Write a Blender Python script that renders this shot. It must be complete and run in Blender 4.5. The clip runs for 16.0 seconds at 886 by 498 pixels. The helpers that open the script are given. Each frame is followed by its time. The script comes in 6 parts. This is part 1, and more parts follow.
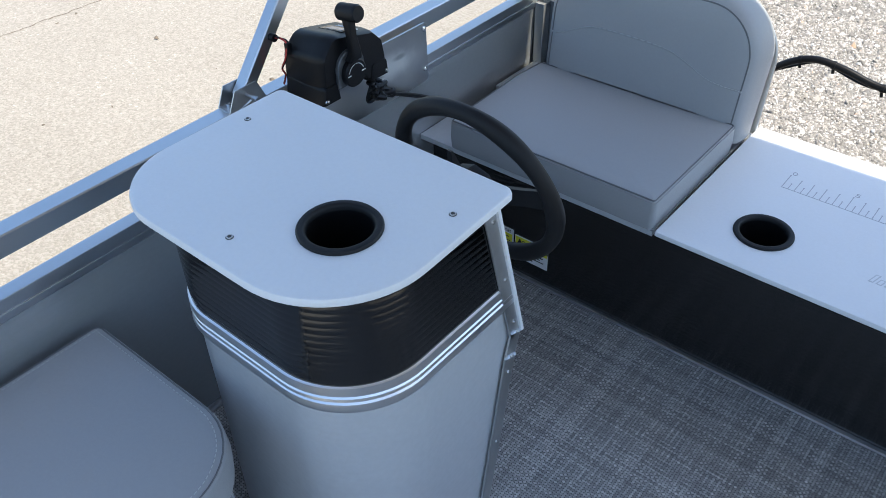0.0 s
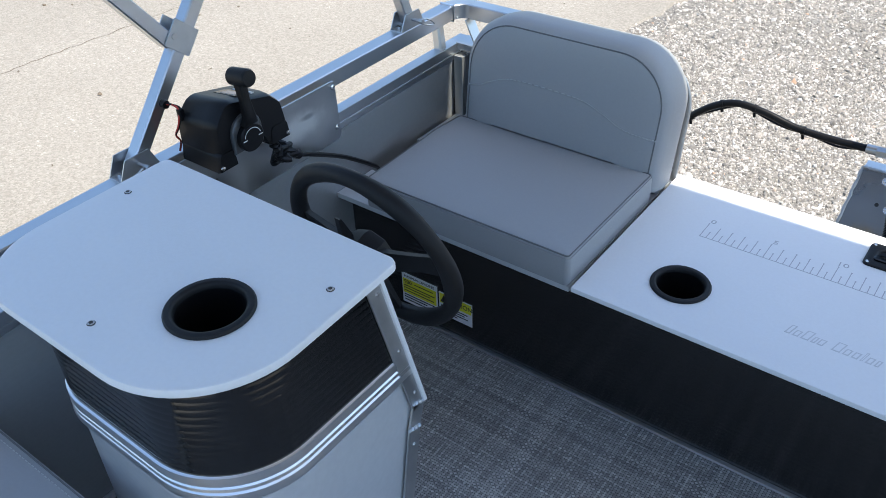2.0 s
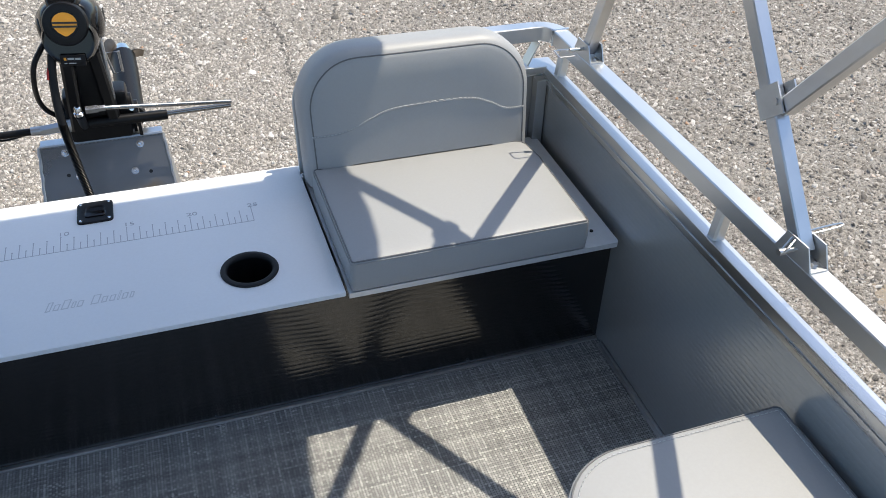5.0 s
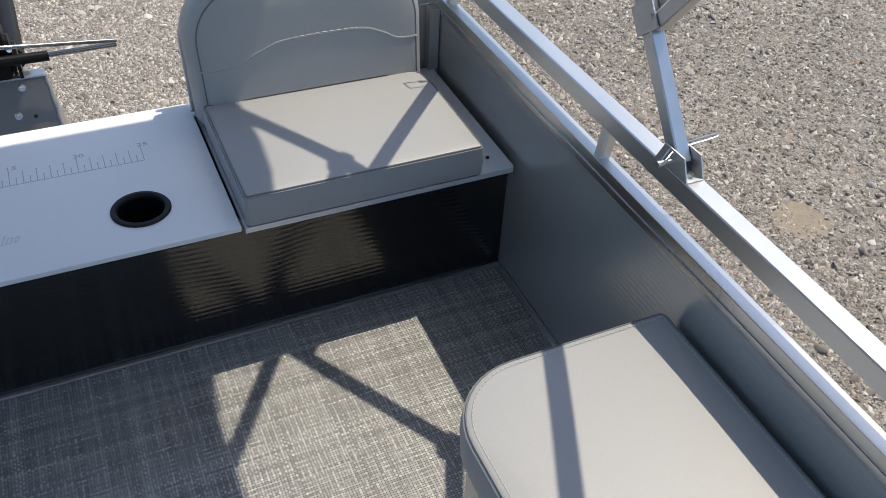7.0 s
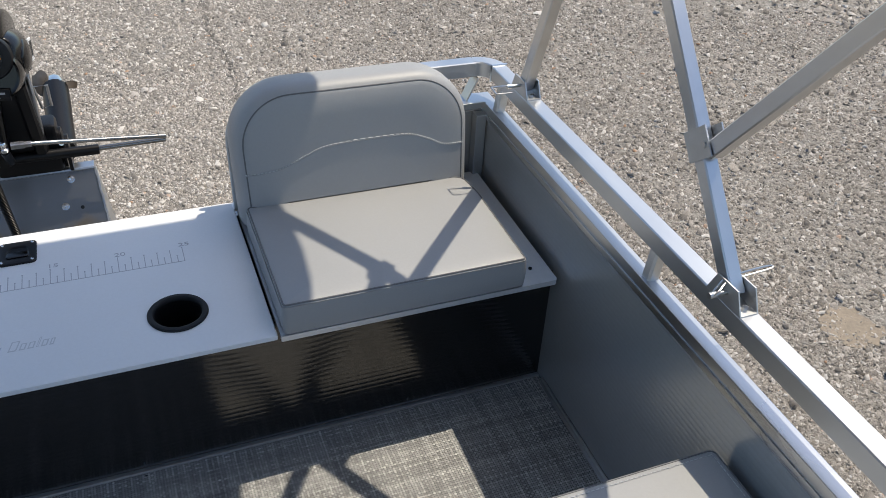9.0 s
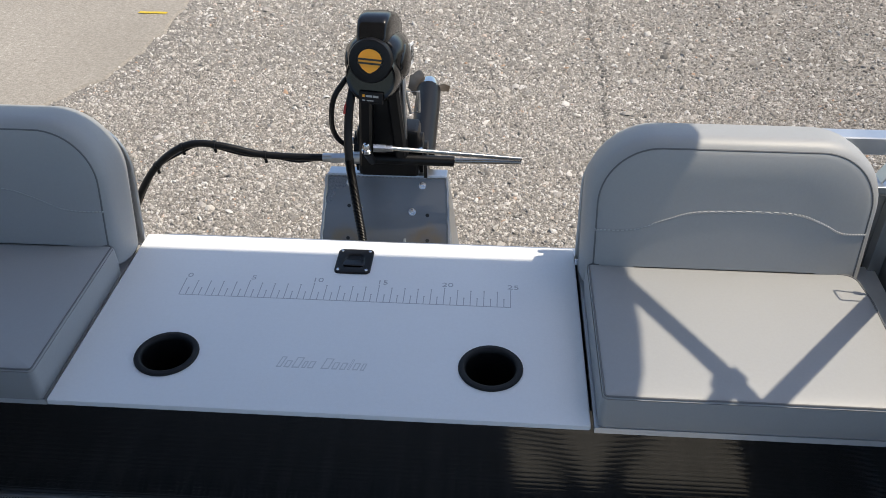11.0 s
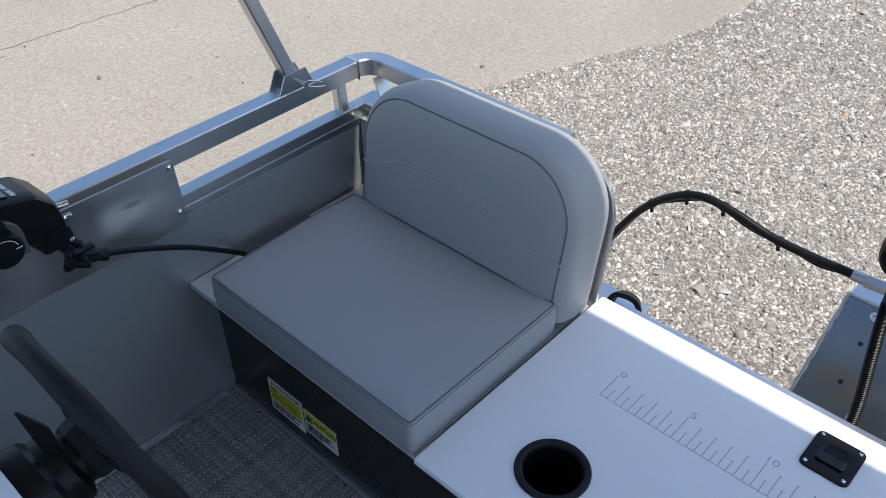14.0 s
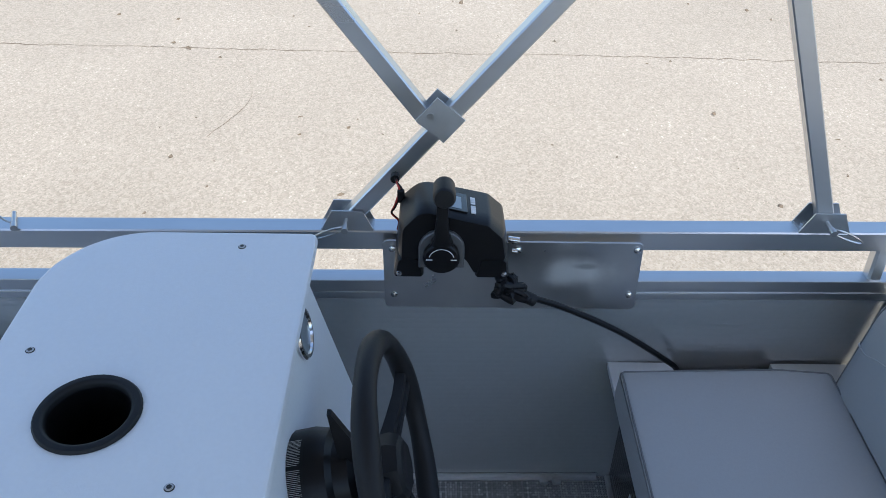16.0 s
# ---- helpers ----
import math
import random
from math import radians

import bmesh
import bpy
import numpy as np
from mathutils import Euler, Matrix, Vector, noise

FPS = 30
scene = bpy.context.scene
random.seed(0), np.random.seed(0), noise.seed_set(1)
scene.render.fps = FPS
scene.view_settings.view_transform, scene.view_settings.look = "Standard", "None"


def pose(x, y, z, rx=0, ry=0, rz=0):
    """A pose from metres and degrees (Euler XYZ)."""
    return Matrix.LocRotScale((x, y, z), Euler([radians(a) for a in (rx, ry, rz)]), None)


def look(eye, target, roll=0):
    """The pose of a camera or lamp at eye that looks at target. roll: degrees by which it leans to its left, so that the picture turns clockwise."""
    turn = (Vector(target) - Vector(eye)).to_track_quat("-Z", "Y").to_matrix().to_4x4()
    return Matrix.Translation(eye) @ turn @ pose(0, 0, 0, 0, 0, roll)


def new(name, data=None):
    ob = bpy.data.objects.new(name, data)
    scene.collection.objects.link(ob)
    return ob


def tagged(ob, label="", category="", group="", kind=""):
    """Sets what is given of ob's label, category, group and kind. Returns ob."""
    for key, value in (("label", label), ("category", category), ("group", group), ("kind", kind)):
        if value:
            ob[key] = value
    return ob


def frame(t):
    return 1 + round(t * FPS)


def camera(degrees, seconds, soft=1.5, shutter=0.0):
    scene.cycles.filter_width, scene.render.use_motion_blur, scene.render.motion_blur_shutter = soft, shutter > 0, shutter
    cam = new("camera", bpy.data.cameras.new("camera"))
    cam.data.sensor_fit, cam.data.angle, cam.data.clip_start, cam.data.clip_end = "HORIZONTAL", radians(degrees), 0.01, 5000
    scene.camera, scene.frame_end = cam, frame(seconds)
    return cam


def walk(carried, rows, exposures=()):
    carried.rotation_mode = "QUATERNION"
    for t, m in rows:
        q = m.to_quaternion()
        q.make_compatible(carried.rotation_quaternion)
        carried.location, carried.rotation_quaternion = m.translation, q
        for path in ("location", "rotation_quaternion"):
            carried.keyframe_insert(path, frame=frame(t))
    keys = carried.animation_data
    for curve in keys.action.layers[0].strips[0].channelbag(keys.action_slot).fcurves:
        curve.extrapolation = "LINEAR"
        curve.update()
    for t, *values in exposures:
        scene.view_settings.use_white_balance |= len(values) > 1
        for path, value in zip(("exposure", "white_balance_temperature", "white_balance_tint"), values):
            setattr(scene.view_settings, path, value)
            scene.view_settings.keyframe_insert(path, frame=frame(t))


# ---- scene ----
cam = camera(55.4, 16.0, soft=0.7)
PATH = [
    (0, (0.508, -1.219, 1.416), (-0.496, -0.038, 0.153), -1.6),
    (0.5, (0.543, -1.139, 1.412), (-0.476, 0.067, 0.185), -0.7),
    (1, (0.545, -1.122, 1.415), (-0.479, 0.096, 0.203), -1.9),
    (1.5, (0.552, -1.097, 1.411), (-0.451, 0.143, 0.205), -2.2),
    (2, (0.561, -1.098, 1.417), (-0.427, 0.169, 0.226), -2.2),
    (2.5, (0.583, -1.073, 1.415), (-0.338, 0.25, 0.231), -2.6),
    (3, (0.606, -1.068, 1.41), (-0.137, 0.355, 0.218), -1.9),
    (3.5, (0.598, -1.101, 1.404), (0.234, 0.442, 0.185), -1.3),
    (4, (0.59, -1.16, 1.42), (0.632, 0.404, 0.173), -0.5),
    (4.5, (0.608, -1.193, 1.423), (0.932, 0.359, 0.204), 1.0),
    (5, (0.647, -1.214, 1.438), (1.193, 0.297, 0.246), 1.8),
    (5.2, (0.669, -1.222, 1.436), (1.272, 0.272, 0.251), 1.8),
    (7.3, (0.684, -1.263, 1.408), (1.37, 0.092, 0.106), 3.6),
    (7.5, (0.684, -1.264, 1.394), (1.366, 0.085, 0.083), 3.8),
    (8, (0.69, -1.248, 1.4), (1.372, 0.091, 0.08), 4.0),
    (8.5, (0.697, -1.228, 1.429), (1.396, 0.176, 0.187), 3.9),
    (9, (0.704, -1.188, 1.452), (1.35, 0.318, 0.305), 3.3),
    (9.5, (0.726, -1.131, 1.443), (1.092, 0.471, 0.303), 0.7),
    (10, (0.74, -1.064, 1.437), (0.821, 0.575, 0.294), -0.2),
    (10.2, (0.741, -1.043, 1.434), (0.745, 0.595, 0.287), -0.2),
    (12.3, (0.691, -0.741, 1.436), (0.37, 0.827, 0.237), -0.5),
    (12.5, (0.72, -0.717, 1.433), (0.266, 0.82, 0.236), -0.6),
    (13, (0.741, -0.68, 1.42), (0.06, 0.75, 0.199), -0.8),
    (13.5, (0.66, -0.596, 1.421), (-0.194, 0.721, 0.182), -0.8),
    (14, (0.573, -0.53, 1.429), (-0.507, 0.605, 0.186), -1.0),
    (14.5, (0.558, -0.425, 1.42), (-0.816, 0.328, 0.177), -0.6),
    (15, (0.596, -0.331, 1.417), (-0.935, 0.057, 0.191), -0.3),
    (15.5, (0.56, -0.308, 1.421), (-1.018, -0.115, 0.207), -0.0),
    (16, (0.482, -0.303, 1.445), (-1.128, -0.273, 0.26), 1.3),
]
EXPOSURES = [(0, 1.26, 6200, 6), (2.5, 1.15, 6100, 6), (4, 1.09, 6200, 6), (5, 0.83, 6350, 7), (7.5, 0.48, 6500, 8), (9, 0.47, 6500, 8), (9.5, 0.46, 6550, 8), (10, 0.53, 6550, 8), (12.5, 0.52, 6320, 8), (13.2, 0.59, 6220, 8), (14.5, 0.84, 6120, 8), (16, 1.09, 6120, 7)]
walk(cam, [(t, look(eye, target, roll)) for t, eye, target, roll in PATH], EXPOSURES)

# ---- world, sun, exposure ----
SUN = Vector((0.445, 0.125, 1.0)).normalized()
world = bpy.data.worlds.new("world")
scene.world = world
world.use_nodes = True
wn = world.node_tree.nodes
sky = wn.new("ShaderNodeTexSky")
sky.sky_type = 'NISHITA'
sky.sun_disc = False
sky.sun_elevation = math.asin(SUN.z)
sky.sun_rotation = math.atan2(SUN.x, SUN.y)
sky.altitude, sky.dust_density, sky.ozone_density = 100, 1.3, 1.0
world.node_tree.links.new(sky.outputs[0], wn["Background"].inputs[0])
wn["Background"].inputs[1].default_value = 0.13
sun = new("sun", bpy.data.lights.new("sun", "SUN"))
sun.data.energy, sun.data.angle, sun.data.color = 3.15, radians(0.53), (1.0, 0.88, 0.725)
sun.matrix_world = look(SUN * 20, (0, 0, 0))


# ---- materials ----
def material(name, colour=(0.5, 0.5, 0.5), rough=0.5, metal=0.0, spread=0.08, grain=60.0, stain=4.0, bump=0.05, bump_scale=200.0,
             coat=0.0, stretch=(1, 1, 1), rough_spread=0.1, spec=0.5):
    """Principled surface with grain and stains at two scales, uneven gloss and fine relief."""
    m = bpy.data.materials.new(name)
    m.use_nodes = True
    n, l = m.node_tree.nodes, m.node_tree.links
    b = n["Principled BSDF"]
    co = n.new("ShaderNodeTexCoord")
    mp = n.new("ShaderNodeMapping")
    mp.inputs["Scale"].default_value = stretch
    l.new(co.outputs["Object"], mp.inputs[0])
    fine, wide, rel = (n.new("ShaderNodeTexNoise") for _ in range(3))
    for tex, sc, det in ((fine, grain, 4), (wide, stain, 5), (rel, bump_scale, 3)):
        tex.inputs["Scale"].default_value, tex.inputs["Detail"].default_value = sc, det
        l.new(mp.outputs[0], tex.inputs["Vector"])
    add = n.new("ShaderNodeMath")
    add.operation = 'ADD'
    l.new(fine.outputs["Fac"], add.inputs[0])
    l.new(wide.outputs["Fac"], add.inputs[1])
    ramp = n.new("ShaderNodeMapRange")
    ramp.inputs[1].default_value, ramp.inputs[2].default_value = 0.6, 1.4
    ramp.inputs[3].default_value, ramp.inputs[4].default_value = 1 - spread, 1 + spread
    l.new(add.outputs[0], ramp.inputs[0])
    mix = n.new("ShaderNodeVectorMath")
    mix.operation = 'SCALE'
    mix.inputs[0].default_value = colour
    l.new(ramp.outputs[0], mix.inputs["Scale"])
    l.new(mix.outputs[0], b.inputs["Base Color"])
    rr = n.new("ShaderNodeMapRange")
    rr.inputs[1].default_value, rr.inputs[2].default_value = 0.3, 0.7
    rr.inputs[3].default_value, rr.inputs[4].default_value = rough * (1 - rough_spread), min(1, rough * (1 + rough_spread))
    l.new(wide.outputs["Fac"], rr.inputs[0])
    l.new(rr.outputs[0], b.inputs["Roughness"])
    b.inputs["Metallic"].default_value = metal
    b.inputs["Coat Weight"].default_value = coat
    b.inputs["Specular IOR Level"].default_value = spec
    if bump:
        bp = n.new("ShaderNodeBump")
        bp.inputs["Strength"].default_value, bp.inputs["Distance"].default_value = bump, 0.002
        l.new(rel.outputs["Fac"], bp.inputs["Height"])
        l.new(bp.outputs[0], b.inputs["Normal"])
    return m


ALU = material("brushed_aluminium", (0.59, 0.605, 0.62), 0.36, 1.0, 0.06, 30, 5, 0.04, 90, stretch=(1, 0.25, 1), rough_spread=0.25)
ALU_DULL = material("mill_aluminium", (0.55, 0.56, 0.57), 0.42, 1.0, 0.10, 40, 6, 0.06, 120, rough_spread=0.3)
SILVER = material("silver_painted_panel", (0.66, 0.675, 0.69), 0.30, 0.40, 0.05, 90, 3, 0.03, 300)
GREY_WALL = material("grey_painted_panel", (0.47, 0.485, 0.492), 0.23, 0.55, 0.04, 90, 3, 0.01, 300)
CHARCOAL = material("charcoal_painted_panel", (0.097, 0.096, 0.095), 0.15, 1.0, 0.08, 120, 4, 0.01, 240)
BOARD = material("off_white_board", (0.735, 0.75, 0.765), 0.42, 0.0, 0.025, 160, 5, 0.10, 420)
BOARD_CUT = material("engraved_board_groove", (0.40, 0.413, 0.435), 0.6, 0.0, 0.05)
BOARD_LETTER = material("shallow_engraving", (0.55, 0.565, 0.585), 0.6, 0.0, 0.05)
VINYL = material("grey_vinyl", (0.322, 0.328, 0.332), 0.46, 0.0, 0.035, 200, 3, 0.16, 900)
VINYL_SIDE = material("light_grey_vinyl", (0.330, 0.336, 0.340), 0.46, 0.0, 0.035, 200, 3, 0.16, 900)
VINYL_DARK = material("dark_grey_backing", (0.05, 0.05, 0.055), 0.55, 0.0, 0.06)
PIPING = material("dark_seam_thread", (0.135, 0.138, 0.142), 0.6, 0.0, 0.05)
STITCH = material("pale_stitch_thread", (0.49, 0.50, 0.50), 0.7, 0.0, 0.05)
BLACK = material("black_plastic", (0.006, 0.006, 0.007), 0.38, 0.0, 0.12, 80, 5, 0.08, 500, spec=0.25)
BLACK_RUB = material("black_soft_grip", (0.011, 0.011, 0.012), 0.50, 0.0, 0.12, 120, 6, 0.12, 700, spec=0.24)
BLACK_GLOSS = material("glossy_black_cowl", (0.005, 0.005, 0.0055), 0.17, 0.0, 0.1, 50, 4, 0.01, 200, spec=0.45)
CHROME = material("polished_steel", (0.72, 0.72, 0.72), 0.16, 1.0, 0.04, 40, 8, 0.0)
ZINC = material("zinc_plated_steel", (0.52, 0.52, 0.52), 0.32, 1.0, 0.08, 60, 10, 0.02)
def stain(mat, centre, radius, colour, amount, rough=None):
    """A ragged stain with its own place on a part, worked into the colour and the gloss."""
    n, l = mat.node_tree.nodes, mat.node_tree.links
    b = n["Principled BSDF"]
    co, sub, ln, nz, mr, mul, mix = (n.new(k) for k in ("ShaderNodeTexCoord", "ShaderNodeVectorMath", "ShaderNodeVectorMath", "ShaderNodeTexNoise", "ShaderNodeMapRange", "ShaderNodeMath", "ShaderNodeMix"))
    sub.operation, ln.operation, mul.operation, mix.data_type = 'SUBTRACT', 'LENGTH', 'MULTIPLY', 'RGBA'
    sub.inputs[1].default_value = centre
    stretch = n.new("ShaderNodeVectorMath")
    stretch.operation = 'DIVIDE'
    stretch.inputs[1].default_value = radius
    l.new(co.outputs["Object"], sub.inputs[0])
    l.new(sub.outputs[0], stretch.inputs[0])
    l.new(stretch.outputs[0], ln.inputs[0])
    nz.inputs["Scale"].default_value, nz.inputs["Detail"].default_value = 26, 5
    l.new(co.outputs["Object"], nz.inputs["Vector"])
    add = n.new("ShaderNodeMath")
    add.operation = 'MULTIPLY_ADD'
    l.new(nz.outputs["Fac"], add.inputs[0])
    add.inputs[1].default_value = 1.1
    l.new(ln.outputs["Value"], add.inputs[2])
    mr.interpolation_type = 'SMOOTHSTEP'
    for i, v in ((1, 0.75), (2, 1.55), (3, amount), (4, 0.0)):
        mr.inputs[i].default_value = v
    l.new(add.outputs[0], mr.inputs[0])
    was = b.inputs["Base Color"].links[0].from_socket
    l.new(mr.outputs[0], mix.inputs[0])
    l.new(was, mix.inputs[6])
    mix.inputs[7].default_value = (*colour, 1)
    l.new(mix.outputs[2], b.inputs["Base Color"])
    if rough is not None:
        old = b.inputs["Roughness"].links[0].from_socket
        rm = n.new("ShaderNodeMix")
        l.new(mr.outputs[0], rm.inputs[0])
        l.new(old, rm.inputs[2])
        rm.inputs[3].default_value = rough
        l.new(rm.outputs[0], b.inputs["Roughness"])
    return mat


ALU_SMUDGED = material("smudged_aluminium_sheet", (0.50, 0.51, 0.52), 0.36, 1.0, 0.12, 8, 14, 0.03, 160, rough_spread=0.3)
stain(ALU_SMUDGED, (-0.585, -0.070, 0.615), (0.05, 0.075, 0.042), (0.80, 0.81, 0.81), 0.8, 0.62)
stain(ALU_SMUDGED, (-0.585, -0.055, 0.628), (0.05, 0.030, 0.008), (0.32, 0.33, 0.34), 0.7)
ALU_TINTED = material("heat_tinted_plate", (0.27, 0.275, 0.28), 0.34, 1.0, 0.14, 12, 8, 0.03, 160, stretch=(0.3, 1, 1), rough_spread=0.3)
for hx in (0.360, 0.563):
    stain(ALU_TINTED, (hx, 0.807, 0.195), (0.066, 0.07, 0.046), (0.36, 0.26, 0.15), 0.7)
    stain(ALU_TINTED, (hx, 0.805, 0.192), (0.026, 0.05, 0.024), (0.26, 0.25, 0.25), 0.8)
BLADE = material("tarnished_blade", (0.20, 0.17, 0.14), 0.35, 0.9, 0.2, 60, 20)
ROD = material("dark_polished_rod", (0.30, 0.29, 0.28), 0.22, 1.0, 0.06, 40, 8, 0.0)
WHITE_INK = material("white_print", (0.75, 0.75, 0.75), 0.5, 0.0, 0.03)
YELLOW = material("yellow_label", (0.72, 0.68, 0.03), 0.45, 0.0, 0.04)
ORANGE = material("orange_emblem", (0.85, 0.36, 0.02), 0.4, 0.0, 0.04)
RED = material("red_wire", (0.42, 0.03, 0.02), 0.45, 0.0, 0.05)
INK = material("black_print", (0.02, 0.02, 0.02), 0.5, 0.0, 0.05)
GLASS_GREY = material("grey_display", (0.24, 0.27, 0.30), 0.12, 0.0, 0.05)
CANVAS = material("canvas", (0.55, 0.56, 0.57), 0.9, 0.0, 0.06, 300, 3, 0.3, 600)
nt = CANVAS.node_tree
tl, mx = nt.nodes.new("ShaderNodeBsdfTranslucent"), nt.nodes.new("ShaderNodeMixShader")
tl.inputs[0].default_value, mx.inputs[0].default_value = (0.55, 0.56, 0.58, 1), 0.12
nt.links.new(nt.nodes["Principled BSDF"].outputs[0], mx.inputs[1])
nt.links.new(tl.outputs[0], mx.inputs[2])
nt.links.new(mx.outputs[0], nt.nodes["Material Output"].inputs[0])
BEZEL = material("grey_plastic_surround", (0.11, 0.112, 0.115), 0.4, 0.3, 0.08)
TRIM = material("bright_rolled_trim", (0.82, 0.83, 0.84), 0.33, 1.0, 0.05, 40, 6, 0.02, 200)
TIMBER = material("grey_timber", (0.22, 0.17, 0.12), 0.8, 0.0, 0.2, 30, 5, 0.3, 60, stretch=(1, 0.1, 1))


def weave_material():
    """Woven vinyl deck cloth: flat yarns over and under one another, uneven in shade, with small holes at the crossings."""
    m = bpy.data.materials.new("woven_vinyl_deck")
    m.use_nodes = True
    n, l = m.node_tree.nodes, m.node_tree.links
    b = n["Principled BSDF"]
    co = n.new("ShaderNodeTexCoord")

    def maths(op, *args):
        k = n.new("ShaderNodeMath")
        k.operation = op
        for i, v in enumerate(args):
            if isinstance(v, (int, float)):
                k.inputs[i].default_value = v
            else:
                l.new(v, k.inputs[i])
        return k.outputs[0]

    def noise(sc, detail=2.0):
        mp, tx = n.new("ShaderNodeMapping"), n.new("ShaderNodeTexNoise")
        mp.inputs["Scale"].default_value = sc
        tx.inputs["Scale"].default_value, tx.inputs["Detail"].default_value = 1.0, detail
        l.new(co.outputs["Object"], mp.inputs[0])
        l.new(mp.outputs[0], tx.inputs["Vector"])
        return tx.outputs["Fac"]
    sep = n.new("ShaderNodeSeparateXYZ")
    l.new(co.outputs["Object"], sep.inputs[0])
    wob = maths('MULTIPLY', maths('SUBTRACT', noise((30, 30, 30)), 0.5), 0.5)
    u = maths('ADD', maths('DIVIDE', sep.outputs[0], 0.0056), wob)
    v = maths('ADD', maths('DIVIDE', sep.outputs[1], 0.0050), wob)
    fu, fv = maths('FRACT', u), maths('FRACT', v)
    iu, iv = maths('FLOOR', u), maths('FLOOR', v)
    odd = maths('MODULO', maths('ADD', maths('ADD', iu, iv), 4000.0), 2.0)
    ends = []
    for idx, seed in ((iu, 0.37), (iv, 0.71)):
        w = n.new("ShaderNodeTexWhiteNoise")
        w.noise_dimensions = '1D'
        l.new(maths('ADD', idx, seed), w.inputs["W"])
        ends.append(w.outputs["Value"])
    # each yarn has its own shade, which drifts along its length
    warp = maths('ADD', maths('MULTIPLY', ends[0], 0.34), maths('MULTIPLY', noise((180, 14, 10), 3.0), 0.62))
    weft = maths('ADD', maths('MULTIPLY', ends[1], 0.34), maths('MULTIPLY', noise((14, 200, 10), 3.0), 0.62))
    yarn = maths('ADD', maths('MULTIPLY', warp, odd), maths('MULTIPLY', weft, maths('SUBTRACT', 1.0, odd)))
    au = maths('MULTIPLY', maths('ABSOLUTE', maths('SUBTRACT', fu, 0.5)), 2.0)
    av = maths('MULTIPLY', maths('ABSOLUTE', maths('SUBTRACT', fv, 0.5)), 2.0)
    hole = n.new("ShaderNodeMapRange")
    hole.inputs[1].default_value, hole.inputs[2].default_value = 0.50, 0.85
    l.new(maths('MINIMUM', au, av), hole.inputs[0])
    tone = maths('ADD', yarn, maths('ADD', maths('MULTIPLY', noise((5, 5, 5), 4.0), 0.10), maths('MULTIPLY', noise((300, 300, 300)), 0.24)))
    # here and there a crossing shows bright
    cell, glint = n.new("ShaderNodeTexWhiteNoise"), n.new("ShaderNodeCombineXYZ")
    cell.noise_dimensions = '2D'
    l.new(iu, glint.inputs[0])
    l.new(iv, glint.inputs[1])
    l.new(glint.outputs[0], cell.inputs["Vector"])
    tone = maths('ADD', tone, maths('MULTIPLY', maths('SUBTRACT', maths('POWER', cell.outputs["Value"], 7.0), 0.10), 0.16))
    tone = maths('ADD', tone, 0.27)
    tone = maths('SUBTRACT', tone, maths('MULTIPLY', hole.outputs[0], 0.80))
    ramp = n.new("ShaderNodeValToRGB")
    e = ramp.color_ramp.elements
    e[0].position, e[0].color = 0.30, (0.062, 0.064, 0.067, 1)
    e[1].position, e[1].color = 0.90, (0.74, 0.745, 0.72, 1)
    k = e.new(0.58)
    k.color = (0.285, 0.288, 0.282, 1)
    l.new(maths('MULTIPLY', tone, 0.62), ramp.inputs[0])
    l.new(ramp.outputs[0], b.inputs["Base Color"])
    b.inputs["Roughness"].default_value = 0.48
    bp = n.new("ShaderNodeBump")
    bp.inputs["Strength"].default_value, bp.inputs["Distance"].default_value = 0.55, 0.0012
    across = maths('ADD', maths('MULTIPLY', au, odd), maths('MULTIPLY', av, maths('SUBTRACT', 1.0, odd)))
    l.new(maths('SUBTRACT', 1.0, maths('MULTIPLY', across, across)), bp.inputs["Height"])
    l.new(bp.outputs[0], b.inputs["Normal"])
    return m


